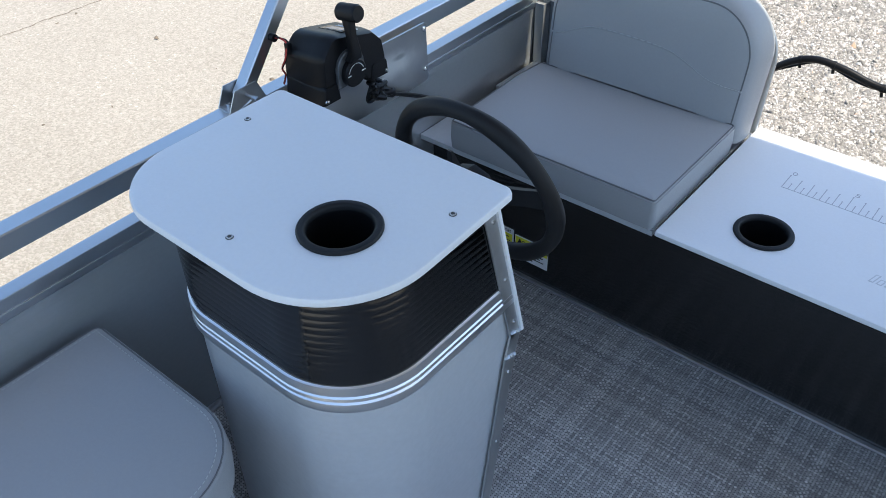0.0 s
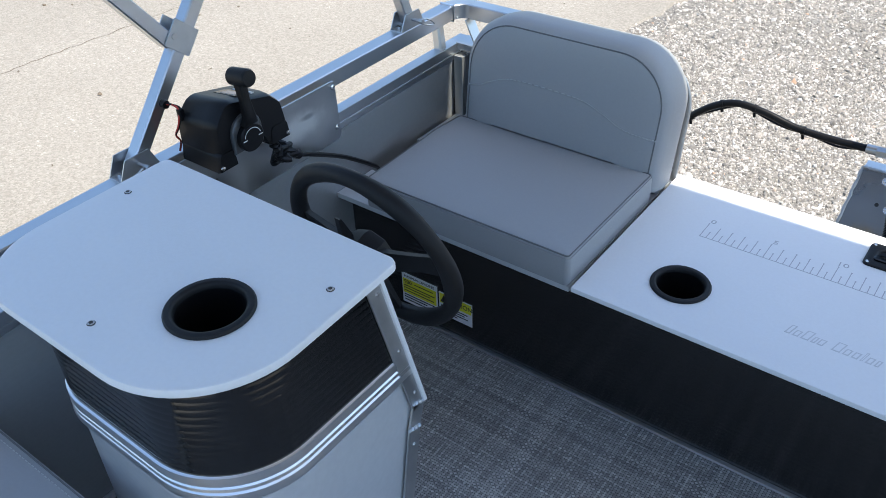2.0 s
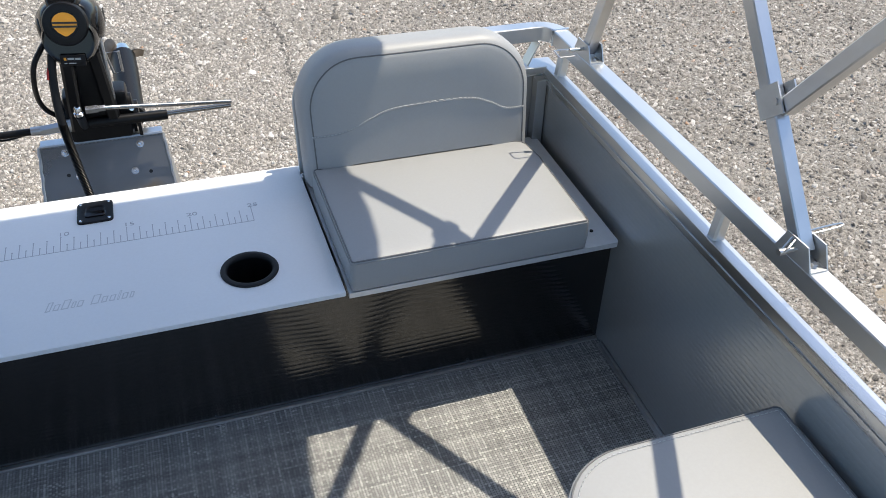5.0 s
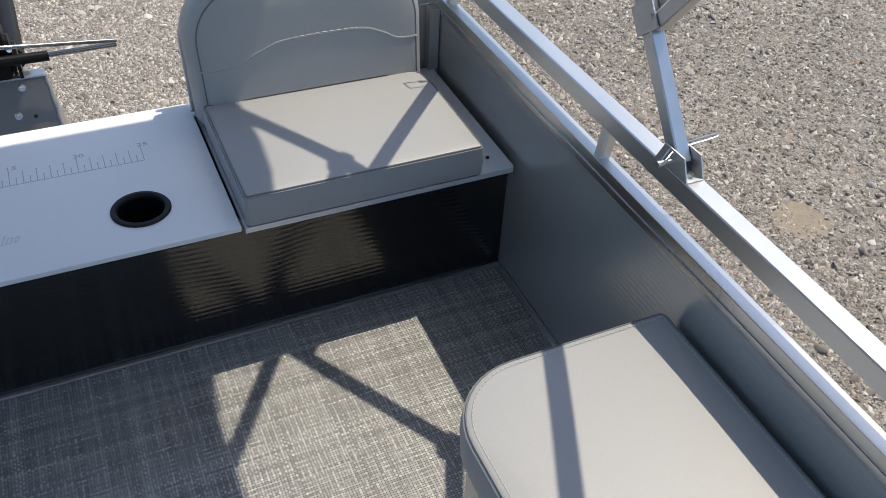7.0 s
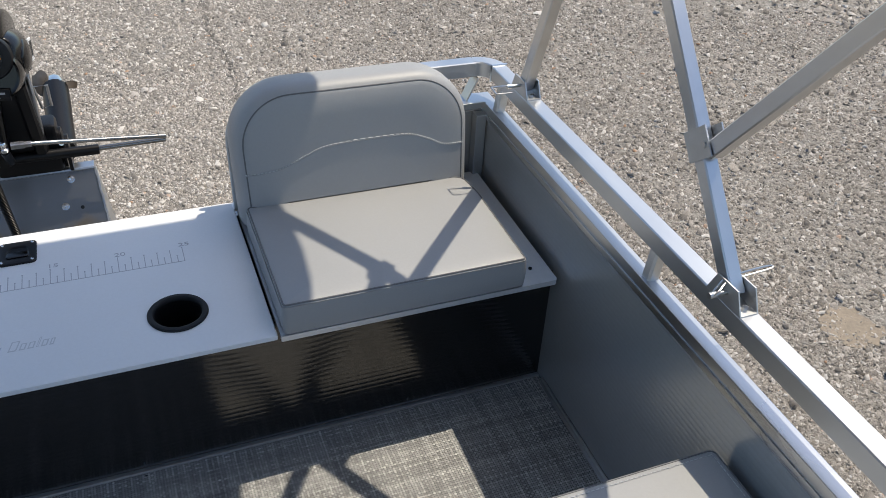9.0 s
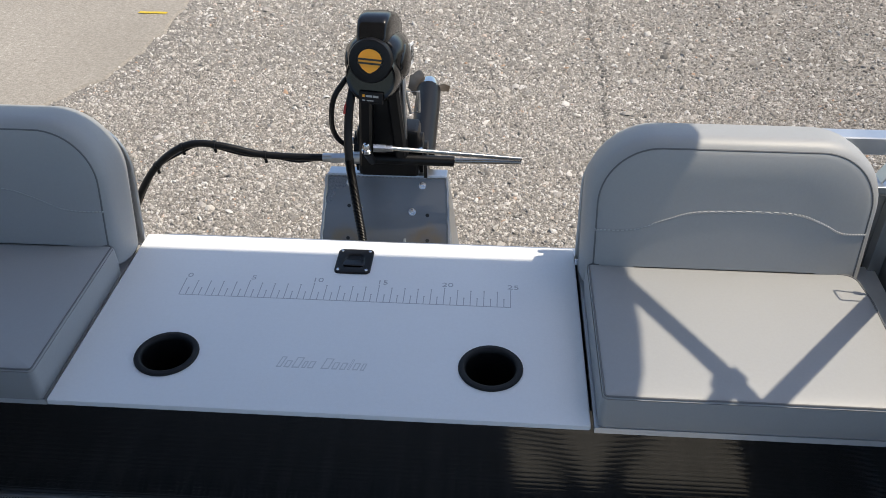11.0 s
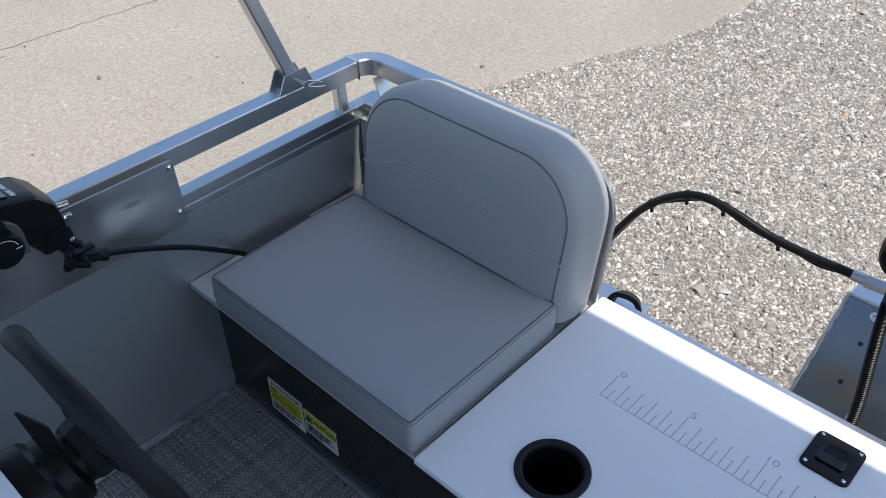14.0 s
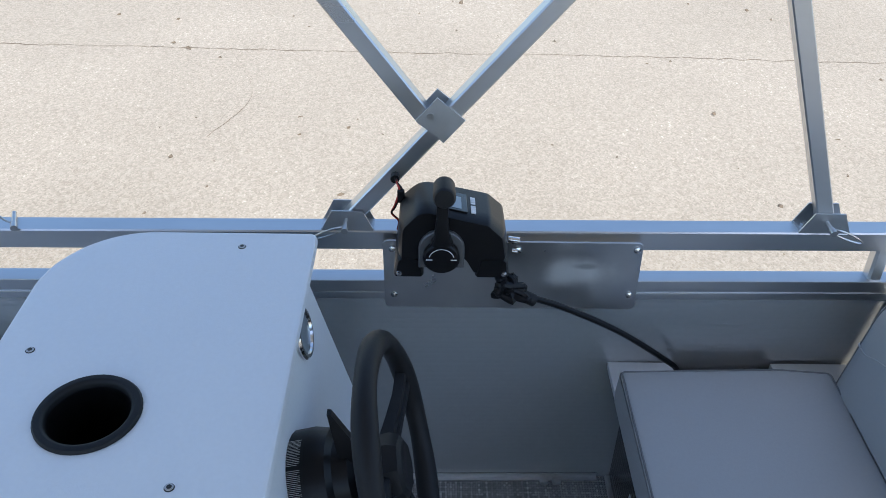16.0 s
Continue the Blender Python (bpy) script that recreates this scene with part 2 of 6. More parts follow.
def stone_material():
    m = bpy.data.materials.new("gravel_stone")
    m.use_nodes = True
    n, l = m.node_tree.nodes, m.node_tree.links
    b = n["Principled BSDF"]
    geo = n.new("ShaderNodeNewGeometry")
    ramp = n.new("ShaderNodeValToRGB")
    cols = [(0.0, (0.062, 0.059, 0.057)), (0.14, (0.135, 0.127, 0.116)), (0.36, (0.245, 0.226, 0.202)), (0.58, (0.375, 0.345, 0.311)),
            (0.77, (0.51, 0.476, 0.436)), (0.90, (0.66, 0.632, 0.592)), (0.985, (0.78, 0.76, 0.73)), (1.0, (0.46, 0.24, 0.11))]
    e = ramp.color_ramp.elements
    while len(e) < len(cols):
        e.new(0.5)
    for k, (p, c) in zip(e, cols):
        k.position, k.color = p, (*c, 1)
    l.new(geo.outputs["Random Per Island"], ramp.inputs[0])
    tx = n.new("ShaderNodeTexNoise")
    tx.inputs["Scale"].default_value = 180
    co = n.new("ShaderNodeTexCoord")
    l.new(co.outputs["Object"], tx.inputs["Vector"])
    mr = n.new("ShaderNodeMapRange")
    mr.inputs[3].default_value, mr.inputs[4].default_value = 0.8, 1.2
    l.new(tx.outputs["Fac"], mr.inputs[0])
    # the stones blend towards a paler tint astern and a browner one to starboard
    sep, tint_share, coat = n.new("ShaderNodeSeparateXYZ"), n.new("ShaderNodeMapRange"), n.new("ShaderNodeMix")
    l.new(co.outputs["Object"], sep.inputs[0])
    l.new(sep.outputs[0], tint_share.inputs[0])
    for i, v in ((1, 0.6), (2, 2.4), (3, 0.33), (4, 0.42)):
        tint_share.inputs[i].default_value = v
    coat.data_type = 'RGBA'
    l.new(tint_share.outputs[0], coat.inputs[0])
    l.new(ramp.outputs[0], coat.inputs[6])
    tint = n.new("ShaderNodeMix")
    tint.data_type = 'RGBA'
    tint_side = n.new("ShaderNodeMapRange")
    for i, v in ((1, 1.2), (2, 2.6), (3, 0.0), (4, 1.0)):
        tint_side.inputs[i].default_value = v
    l.new(sep.outputs[0], tint_side.inputs[0])
    l.new(tint_side.outputs[0], tint.inputs[0])
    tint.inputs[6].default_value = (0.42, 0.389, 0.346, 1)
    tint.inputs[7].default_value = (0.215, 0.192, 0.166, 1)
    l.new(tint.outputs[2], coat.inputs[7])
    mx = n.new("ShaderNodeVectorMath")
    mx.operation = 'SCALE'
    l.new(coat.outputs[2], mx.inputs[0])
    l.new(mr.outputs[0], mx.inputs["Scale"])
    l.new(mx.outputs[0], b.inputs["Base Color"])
    b.inputs["Roughness"].default_value = 0.85
    rough = n.new("ShaderNodeTexNoise")
    rough.inputs["Scale"].default_value, rough.inputs["Detail"].default_value = 260, 4
    l.new(co.outputs["Object"], rough.inputs["Vector"])
    bp = n.new("ShaderNodeBump")
    bp.inputs["Strength"].default_value, bp.inputs["Distance"].default_value = 0.8, 0.004
    l.new(rough.outputs["Fac"], bp.inputs["Height"])
    l.new(bp.outputs[0], b.inputs["Normal"])
    return m


def ground_material(name, low, high, speck, scale, bump):
    """Grit: fine stones, wide stains and scattered specks."""
    m = bpy.data.materials.new(name)
    m.use_nodes = True
    n, l = m.node_tree.nodes, m.node_tree.links
    b = n["Principled BSDF"]
    co = n.new("ShaderNodeTexCoord")
    vor, nz, wide, fine = n.new("ShaderNodeTexVoronoi"), n.new("ShaderNodeTexNoise"), n.new("ShaderNodeTexNoise"), n.new("ShaderNodeTexNoise")
    vor.inputs["Scale"].default_value = scale
    nz.inputs["Scale"].default_value, nz.inputs["Detail"].default_value = scale * 0.35, 6
    wide.inputs["Scale"].default_value, wide.inputs["Detail"].default_value = 0.7, 5
    fine.inputs["Scale"].default_value, fine.inputs["Detail"].default_value = scale * 3, 3
    for t in (vor, nz, wide, fine):
        l.new(co.outputs["Object"], t.inputs["Vector"])
    sep = n.new("ShaderNodeSeparateColor")
    l.new(vor.outputs["Color"], sep.inputs[0])

    def maths(op, a, c):
        k = n.new("ShaderNodeMath")
        k.operation = op
        for i, v in enumerate((a, c)):
            if isinstance(v, (int, float)):
                k.inputs[i].default_value = v
            else:
                l.new(v, k.inputs[i])
        return k.outputs[0]
    v = maths('ADD', maths('MULTIPLY', sep.outputs[0], 0.35), maths('MULTIPLY', nz.outputs["Fac"], 0.4))
    v = maths('ADD', v, maths('MULTIPLY', wide.outputs["Fac"], 0.35))
    v = maths('ADD', v, maths('MULTIPLY', fine.outputs["Fac"], 0.15))
    ramp = n.new("ShaderNodeValToRGB")
    e = ramp.color_ramp.elements
    e[0].position, e[0].color = 0.38, (*low, 1)
    e[1].position, e[1].color = 0.82, (*high, 1)
    k = e.new(0.95)
    k.color = (*speck, 1)
    l.new(v, ramp.inputs[0])
    l.new(ramp.outputs[0], b.inputs["Base Color"])
    b.inputs["Roughness"].default_value = 0.9
    bp = n.new("ShaderNodeBump")
    bp.inputs["Strength"].default_value, bp.inputs["Distance"].default_value = bump, 0.008
    l.new(maths('ADD', maths('MULTIPLY', vor.outputs["Distance"], -0.8), fine.outputs["Fac"]), bp.inputs["Height"])
    l.new(bp.outputs[0], b.inputs["Normal"])
    return m


WEAVE = weave_material()
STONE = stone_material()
GRIT = ground_material("gravel_grit", (0.13, 0.121, 0.107), (0.33, 0.308, 0.272), (0.50, 0.475, 0.43), 75, 0.9)
PAVING = ground_material("worn_pavement", (0.235, 0.21, 0.174), (0.365, 0.332, 0.284), (0.58, 0.54, 0.48), 110, 0.40)
DIRT = material("sandy_dirt", (0.25, 0.21, 0.16), 0.95, 0.0, 0.25, 60, 12, 0.6, 180)
DARK_GRIT = material("dark_line_grit", (0.15, 0.142, 0.132), 0.9, 0.0, 0.3, 90, 12, 0.5, 200)
DEBRIS = material("dry_leaf_debris", (0.15, 0.12, 0.09), 0.9, 0.0, 0.4, 40, 8, 0.4, 80)
PAINT = material("worn_yellow_paint", (0.56, 0.40, 0.03), 0.8, 0.0, 0.3, 70, 20, 0.4, 150)
RED_ORANGE = material("red_orange_print", (0.72, 0.10, 0.02), 0.45, 0.0, 0.05)
NOTICE = material("dim_white_print", (0.42, 0.42, 0.42), 0.5, 0.0, 0.05)


# ---- mesh helpers ----
def finish(name, bm, mat, smooth=40):
    me = bpy.data.meshes.new(name)
    bmesh.ops.recalc_face_normals(bm, faces=bm.faces)
    limit, normals = math.cos(radians(smooth)), []
    if smooth:
        # broad faces stay flat and the narrow ones beside them turn the corner
        weight = {f: f.normal * f.calc_area() for f in bm.faces}
        for f in bm.faces:
            for v in f.verts:
                n = sum((weight[g] for g in v.link_faces if g.normal.dot(f.normal) > limit), Vector((0, 0, 0)))
                normals.append(n.normalized() if n.length > 1e-14 else f.normal.copy())
    bm.to_mesh(me)
    bm.free()
    me.materials.append(mat)
    if smooth:
        me.shade_smooth()
        me.normals_split_custom_set(normals)
    return me


def thing(name, x, y, z, label, category, group="", kind=""):
    ob = new(name)
    ob.location = (x, y, z)
    ob.empty_display_size = 0.05
    return tagged(ob, label, category, group, kind)


def part(name, bm, mat, parent, label="", smooth=40, at=None):
    """Links a bmesh, built in world coordinates, as one mesh under its thing."""
    ob = new(name, finish(name, bm, mat, smooth))
    origin = Vector(at) if at is not None else Vector((0, 0, 0))
    base = parent.matrix_basis.translation.copy()
    up = parent.parent
    while up:
        base += up.matrix_basis.translation
        up = up.parent
    ob.parent = parent
    ob.location = origin - base
    if label:
        ob["label"] = label
    return ob


def structure(name, bm, mat, label, category, smooth=40):
    return tagged(new(name, finish(name, bm, mat, smooth)), label, category, "", "structure")


def box(x0, x1, y0, y1, z0, z1, bevel=0.0, seg=2, bm=None, m=None):
    bm = bm or bmesh.new()
    made = bmesh.ops.create_cube(bm, size=1)["verts"]
    bmesh.ops.transform(bm, verts=made, matrix=Matrix.LocRotScale(((x0 + x1) / 2, (y0 + y1) / 2, (z0 + z1) / 2), None, (x1 - x0, y1 - y0, z1 - z0)))
    if bevel:
        edges = list({e for v in made for e in v.link_edges})
        made = bmesh.ops.bevel(bm, geom=edges, offset=bevel, segments=seg, affect='EDGES', profile=0.5)["verts"] 
    if m is not None:
        bmesh.ops.transform(bm, verts=[v for v in bm.verts] if not made else made, matrix=m)
    return bm


def rods(bm, a, b, r, seg=16, r2=None):
    """A round bar from a to b."""
    a, b = Vector(a), Vector(b)
    q = (b - a).to_track_quat('Z', 'Y').to_matrix().to_4x4()
    bmesh.ops.create_cone(bm, cap_ends=True, segments=seg, radius1=r, radius2=r if r2 is None else r2, depth=(b - a).length,
                          matrix=Matrix.Translation((a + b) / 2) @ q)
    return bm


def square_bar(bm, a, b, w, side=Vector((1, 0, 0)), d=None, bevel=0.0022):
    """A square tube from a to b with eased edges."""
    a, b = Vector(a), Vector(b)
    z = (b - a).normalized()
    x = (side - z * side.dot(z)).normalized()
    y = z.cross(x)
    m = Matrix((x, y, z)).transposed().to_4x4()
    m.translation = (a + b) / 2
    h, d, ln = w / 2, (d or w) / 2, (b - a).length / 2
    rings = []
    c = bevel
    shape = [(h - c, d), (h, d - c), (h, -d + c), (h - c, -d), (-h + c, -d), (-h, -d + c), (-h, d - c), (-h + c, d)]
    for s in (-ln, ln):
        rings.append([bm.verts.new(m @ Vector((u, v, s))) for u, v in shape])
    n = len(shape)
    for i in range(n):
        bm.faces.new((rings[0][i], rings[0][(i + 1) % n], rings[1][(i + 1) % n], rings[1][i]))
    bm.faces.new(rings[0][::-1])
    bm.faces.new(rings[1])
    return bm


def spline(points, steps=8, closed=False):
    pts = [Vector(p) for p in points]
    n, out = len(pts), []
    for i in range(n if closed else n - 1):
        if closed:
            p0, p1, p2, p3 = pts[i - 1], pts[i], pts[(i + 1) % n], pts[(i + 2) % n]
        else:
            p0, p1, p2, p3 = pts[max(i - 1, 0)], pts[i], pts[i + 1], pts[min(i + 2, n - 1)]
        for k in range(steps):
            t = k / steps
            out.append(0.5 * (2 * p1 + (p2 - p0) * t + (2 * p0 - 5 * p1 + 4 * p2 - p3) * t * t + (3 * p1 - p0 - 3 * p2 + p3) * t ** 3))
    if not closed:
        out.append(pts[-1])
    return out


def sweep(bm, pts, r, seg=8, closed=False, shape=None):
    """A tube along a line of points; r: one radius or one a point; shape: cross-section points instead of a circle."""
    pts = [Vector(p) for p in pts]
    n = len(pts)
    rr = r if isinstance(r, (list, tuple)) else [r] * n
    up, rings = None, []
    for i, p in enumerate(pts):
        t = (pts[(i + 1) % n] - pts[i - 1]) if closed else (pts[min(i + 1, n - 1)] - pts[max(i - 1, 0)])
        t.normalize()
        if up is None:
            up = Vector((0, 0, 1)) if abs(t.z) < 0.9 else Vector((1, 0, 0))
        up = (up - t * up.dot(t)).normalized()
        side = t.cross(up)
        prof = shape or [(math.cos(2 * math.pi * k / seg), math.sin(2 * math.pi * k / seg)) for k in range(seg)]
        rings.append([bm.verts.new(p + (side * u + up * v) * rr[i]) for u, v in prof])
    m = len(rings[0])
    for i in range(n if closed else n - 1):
        a, b = rings[i], rings[(i + 1) % n]
        for k in range(m):
            bm.faces.new((a[k], a[(k + 1) % m], b[(k + 1) % m], b[k]))
    if not closed:
        bm.faces.new(rings[0][::-1])
        bm.faces.new(rings[-1])
    return bm


def lathe(bm, prof, seg=32, m=Matrix(), cap=False):
    """Turns (radius, height) pairs round z, then places them by m."""
    rings = [[bm.verts.new(m @ Vector((r * math.cos(2 * math.pi * k / seg), r * math.sin(2 * math.pi * k / seg), z))) for k in range(seg)] for r, z in prof]
    for a, b in zip(rings, rings[1:]):
        for k in range(seg):
            bm.faces.new((a[k], a[(k + 1) % seg], b[(k + 1) % seg], b[k]))
    if cap:
        bm.faces.new(rings[0][::-1])
        bm.faces.new(rings[-1])
    return bm


def rounded(corners, seg=8):
    """A closed outline of (x, y, radius) corners, counter-clockwise."""
    out, n = [], len(corners)
    for i, (x, y, r) in enumerate(corners):
        p, a, b = Vector((x, y)), Vector(corners[i - 1][:2]), Vector(corners[(i + 1) % n][:2])
        if r <= 0:
            out.append(p)
            continue
        u, v = (a - p).normalized(), (b - p).normalized()
        half = math.acos(max(-1, min(1, u.dot(v)))) / 2
        d = r / math.tan(half)
        s, e, c = p + u * d, p + v * d, p + (u + v).normalized() * (r / math.sin(half))
        a0 = math.atan2(s.y - c.y, s.x - c.x)
        a1 = math.atan2(e.y - c.y, e.x - c.x)
        turn = (a1 - a0 + math.pi) % (2 * math.pi) - math.pi
        out += [c + r * Vector((math.cos(a0 + turn * k / seg), math.sin(a0 + turn * k / seg))) for k in range(seg + 1)]
    return out


def inset(line, d):
    """The counter-clockwise outline moved inwards by d."""
    n, out = len(line), []
    for i, p in enumerate(line):
        a, b = (p - line[i - 1]), (line[(i + 1) % n] - p)
        a, b = (a.normalized() if a.length > 1e-9 else b.normalized()), (b.normalized() if b.length > 1e-9 else a.normalized())
        na, nb = Vector((-a.y, a.x)), Vector((-b.y, b.x))
        m = na + nb
        k = m.length_squared
        out.append(p + (m * (2 / k) * d if k > 0.3 else na * d))
    return out


def layers(bm, line, steps, m=Matrix(), bottom=True, top=True, closed=True, soft=0.008):
    """Stacks the outline at (inset, height) steps; past soft it shrinks towards the middle."""
    rings, mid = [], sum(line, Vector((0, 0))) / len(line)
    for d, z in steps:
        ring = inset(line, min(d, soft))
        if d > soft:
            ring = [mid + (p - mid) * (1 - (d - soft) * 4) for p in ring]
        rings.append([bm.verts.new(m @ Vector((p.x, p.y, z))) for p in ring])
    n = len(line)
    for a, b in zip(rings, rings[1:]):
        for k in range(n if closed else n - 1):
            bm.faces.new((a[k], a[(k + 1) % n], b[(k + 1) % n], b[k]))
    if bottom:
        bm.faces.new(rings[0][::-1])
    if top:
        bm.faces.new(rings[-1])
    return bm


def holed_board(line, holes, z0, z1, ease=0.005):
    """A board with eased edges and round holes (x, y, radius) right through it."""
    bm = bmesh.new()
    steps = [(0.002, z0), (0, z0 + ease * 0.5), (0, z1 - ease), (ease * 0.3, z1 - ease * 0.3), (ease, z1)]
    rings = [[bm.verts.new((p.x, p.y, z)) for p in inset(line, d)] for d, z in steps]
    n = len(line)
    for a, b in zip(rings, rings[1:]):
        for k in range(n):
            bm.faces.new((a[k], a[(k + 1) % n], b[(k + 1) % n], b[k]))
    tops, lows = [rings[-1]], [rings[0]]
    for x, y, r in holes:
        c = [[bm.verts.new((x + r * math.cos(2 * math.pi * k / 40), y + r * math.sin(2 * math.pi * k / 40), z)) for k in range(40)] for z in (z0, z1)]
        for k in range(40):
            bm.faces.new((c[0][k], c[0][(k + 1) % 40], c[1][(k + 1) % 40], c[1][k]))
        tops.append(c[1])
        lows.append(c[0])
    for loops in (tops, lows):
        edges = []
        for loop in loops:
            for k in range(len(loop)):
                edges.append(bm.edges.get((loop[k], loop[(k + 1) % len(loop)])) or bm.edges.new((loop[k], loop[(k + 1) % len(loop)])))
        bmesh.ops.triangle_fill(bm, use_beauty=True, edges=edges)
    return bm


def ribbed(bm, a, b, z0, z1, out, pitch=0.009, depth=0.0012):
    """An upright panel from a to b (x, y) whose face is drawn with fine level ribs standing out towards `out`."""
    prof, z = [], z0
    while z < z1 - 1e-6:
        h = min(pitch, z1 - z)
        prof += [(0, z), (depth, z + h * 0.25), (depth, z + h * 0.7), (0, z + h * 0.92)]
        z += h
    prof.append((0, z1))
    cols = []
    for p in (a, b):
        cols.append([bm.verts.new((p[0] + out[0] * d, p[1] + out[1] * d, z)) for d, z in prof])
    for i in range(len(prof) - 1):
        bm.faces.new((cols[0][i], cols[1][i], cols[1][i + 1], cols[0][i + 1]))
    return bm


def words(text, size, m, depth=0.0004, spacing=1.0):
    """Built-in lettering as a mesh, placed by m."""
    cu = bpy.data.curves.new("lettering", 'FONT')
    cu.body, cu.size, cu.extrude, cu.align_x, cu.align_y, cu.space_character = text, size, depth, 'CENTER', 'CENTER', spacing
    ob = bpy.data.objects.new("lettering", cu)
    scene.collection.objects.link(ob)
    me = ob.to_mesh()
    bm = bmesh.new()
    bm.from_mesh(me)
    ob.to_mesh_clear()
    bpy.data.objects.remove(ob)
    bpy.data.curves.remove(cu)
    bmesh.ops.transform(bm, verts=bm.verts, matrix=m)
    return bm

# ---- ground ----
GZ = -0.77
EDGE = [(-40, -60), (0.6, -60), (0.6, -4), (0.2, -1.0), (-0.6, 0.4), (-1.3, 0.7), (-1.8, 1.2), (-2.06, 1.7), (-2.11, 2.15), (-2.16, 2.6), (-2.10, 2.9), (-1.93, 3.34), (-1.66, 3.95), (-1.60, 4.7), (-1.62, 6), (-1.9, 12), (-4, 60), (-40, 60)]


def edge_x(y):
    """Where the pavement ends."""
    side = EDGE[1:-1]
    for (x0, y0), (x1, y1) in zip(side, side[1:]):
        if y0 <= y <= y1:
            return x0 + (x1 - x0) * (y - y0) / (y1 - y0)
    return -3.0


def make_ground():
    bm = bmesh.new()
    vs = [bm.verts.new(p) for p in ((-400, -400, GZ), (400, -400, GZ), (400, 400, GZ), (-400, 400, GZ))]
    bm.faces.new(vs)
    structure("ground", bm, GRIT, "pale gritty ground under loose gravel", "ground", 0)
    # the worn pavement, a thin slab with a ragged edge
    bm = bmesh.new()
    rng = random.Random(4)
    line = []
    for (x0, y0), (x1, y1) in zip(EDGE[1:], EDGE[2:]):
        k = max(1, int(min(abs(y1 - y0), 8) / 0.08)) if abs(y0) < 20 else 1
        for i in range(k):
            t = i / k
            line.append((x0 + (x1 - x0) * t + rng.uniform(-0.03, 0.03), y0 + (y1 - y0) * t))
    line = [(-300, -60)] + line + [(-300, 60)]
    top = [bm.verts.new((x, y, GZ + 0.012)) for x, y in line]
    low = [bm.verts.new((x + 0.03, y, GZ - 0.01)) for x, y in line]
    bm.faces.new(top)
    for i in range(len(line) - 1):
        bm.faces.new((low[i], low[i + 1], top[i + 1], top[i]))
    structure("pavement", bm, PAVING, "pale worn sandy asphalt pavement with cracks", "pavement", 0)


def make_stones(name, count_rule, label, size, seed, cheap=False, mat=None):
    """Loose stones as one mesh: squashed, turned and chipped lumps."""
    rng = np.random.default_rng(seed)
    if cheap:
        # a ridge over a four-cornered foot
        base = np.array([(1, 0.1, -0.5), (0, 1, -0.5), (-1, 0.1, -0.5), (0, -1, -0.5), (0.42, 0.1, 0.75), (-0.38, -0.1, 0.8)], float)
        tri = np.array([(0, 1, 4), (1, 5, 4), (1, 2, 5), (2, 3, 5), (3, 4, 5), (3, 0, 4)])
    else:
        # crushed rock: six-cornered foot, broken three-cornered top
        foot = [(math.cos(k * math.pi / 3), math.sin(k * math.pi / 3), -0.6) for k in range(6)]
        crown = [(0.62 * math.cos(0.5 + k * math.pi / 1.5), 0.62 * math.sin(0.5 + k * math.pi / 1.5), 0.75) for k in range(3)]
        base = np.array(foot + crown)
        tri = np.array([(6, 7, 8), (0, 1, 6), (1, 2, 7), (1, 7, 6), (2, 3, 7), (3, 4, 8), (3, 8, 7), (4, 5, 8), (5, 0, 6), (5, 6, 8)])
    nv = len(base)
    xy = count_rule(rng)
    n = len(xy)
    r = size * np.exp(rng.normal(0, 0.46, n)).clip(0.45, 2.1)
    shape = base[None] * rng.uniform(0.65, 1.35, (n, nv, 1)) + rng.normal(0, 0.20, (n, nv, 3))
    shape = shape * np.stack([rng.uniform(0.9, 1.65, n), rng.uniform(0.55, 1.05, n), rng.uniform(0.5, 1.05, n)], 1)[:, None, :]
    a, c = rng.uniform(0, 2 * np.pi, n), rng.uniform(-0.7, 0.7, n)
    ca, sa, cc, sc = np.cos(a), np.sin(a), np.cos(c), np.sin(c)
    x, y, z = shape[..., 0], shape[..., 1], shape[..., 2]
    y, z = y * cc[:, None] - z * sc[:, None], y * sc[:, None] + z * cc[:, None]
    x, y = x * ca[:, None] - y * sa[:, None], x * sa[:, None] + y * ca[:, None]
    pts = np.stack([x, y, z], -1) * r[:, None, None]
    pts[..., 0] += xy[:, 0, None]
    pts[..., 1] += xy[:, 1, None]
    pts[..., 2] += GZ + (0.012 if name == "debris" else 0.0) + (r * rng.uniform(0.08, 0.36, n))[:, None]
    faces = (tri[None] + nv * np.arange(n)[:, None, None]).reshape(-1, 3)
    me = bpy.data.meshes.new(name)
    me.vertices.add(n * nv)
    me.vertices.foreach_set("co", pts.astype(np.float32).ravel())
    me.loops.add(len(faces) * 3)
    me.loops.foreach_set("vertex_index", faces.astype(np.int32).ravel())
    me.polygons.add(len(faces))
    me.polygons.foreach_set("loop_start", np.arange(0, len(faces) * 3, 3, dtype=np.int32))
    me.update(calc_edges=True)
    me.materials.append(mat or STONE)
    tagged(new(name, me), label, name, "", "stuff")


NEAR = ((-2.3, 3.2, 1.2, 4.0),)
ABEAM = ((1.8, 3.4, -1.4, 1.2),)
FAR = ((-2.0, 4.6, 4.0, 7.5), (3.2, 6.0, -1.8, 4.0))
BEYOND = ((-2.0, 9.0, 7.5, 11.0), (4.6, 9.0, 4.0, 7.5), (6.0, 9.0, -1.8, 4.0))
AROUND = ((-4.0, 14.0, -9.0, 14.0),)
UNDER = ((-1.6, 2.3, -3.4, 1.5), (1.5, 4.2, -3.4, -1.2))
BARE = (3.38, 0.69, 0.14)   # a patch of bare dirt: x, y, radius


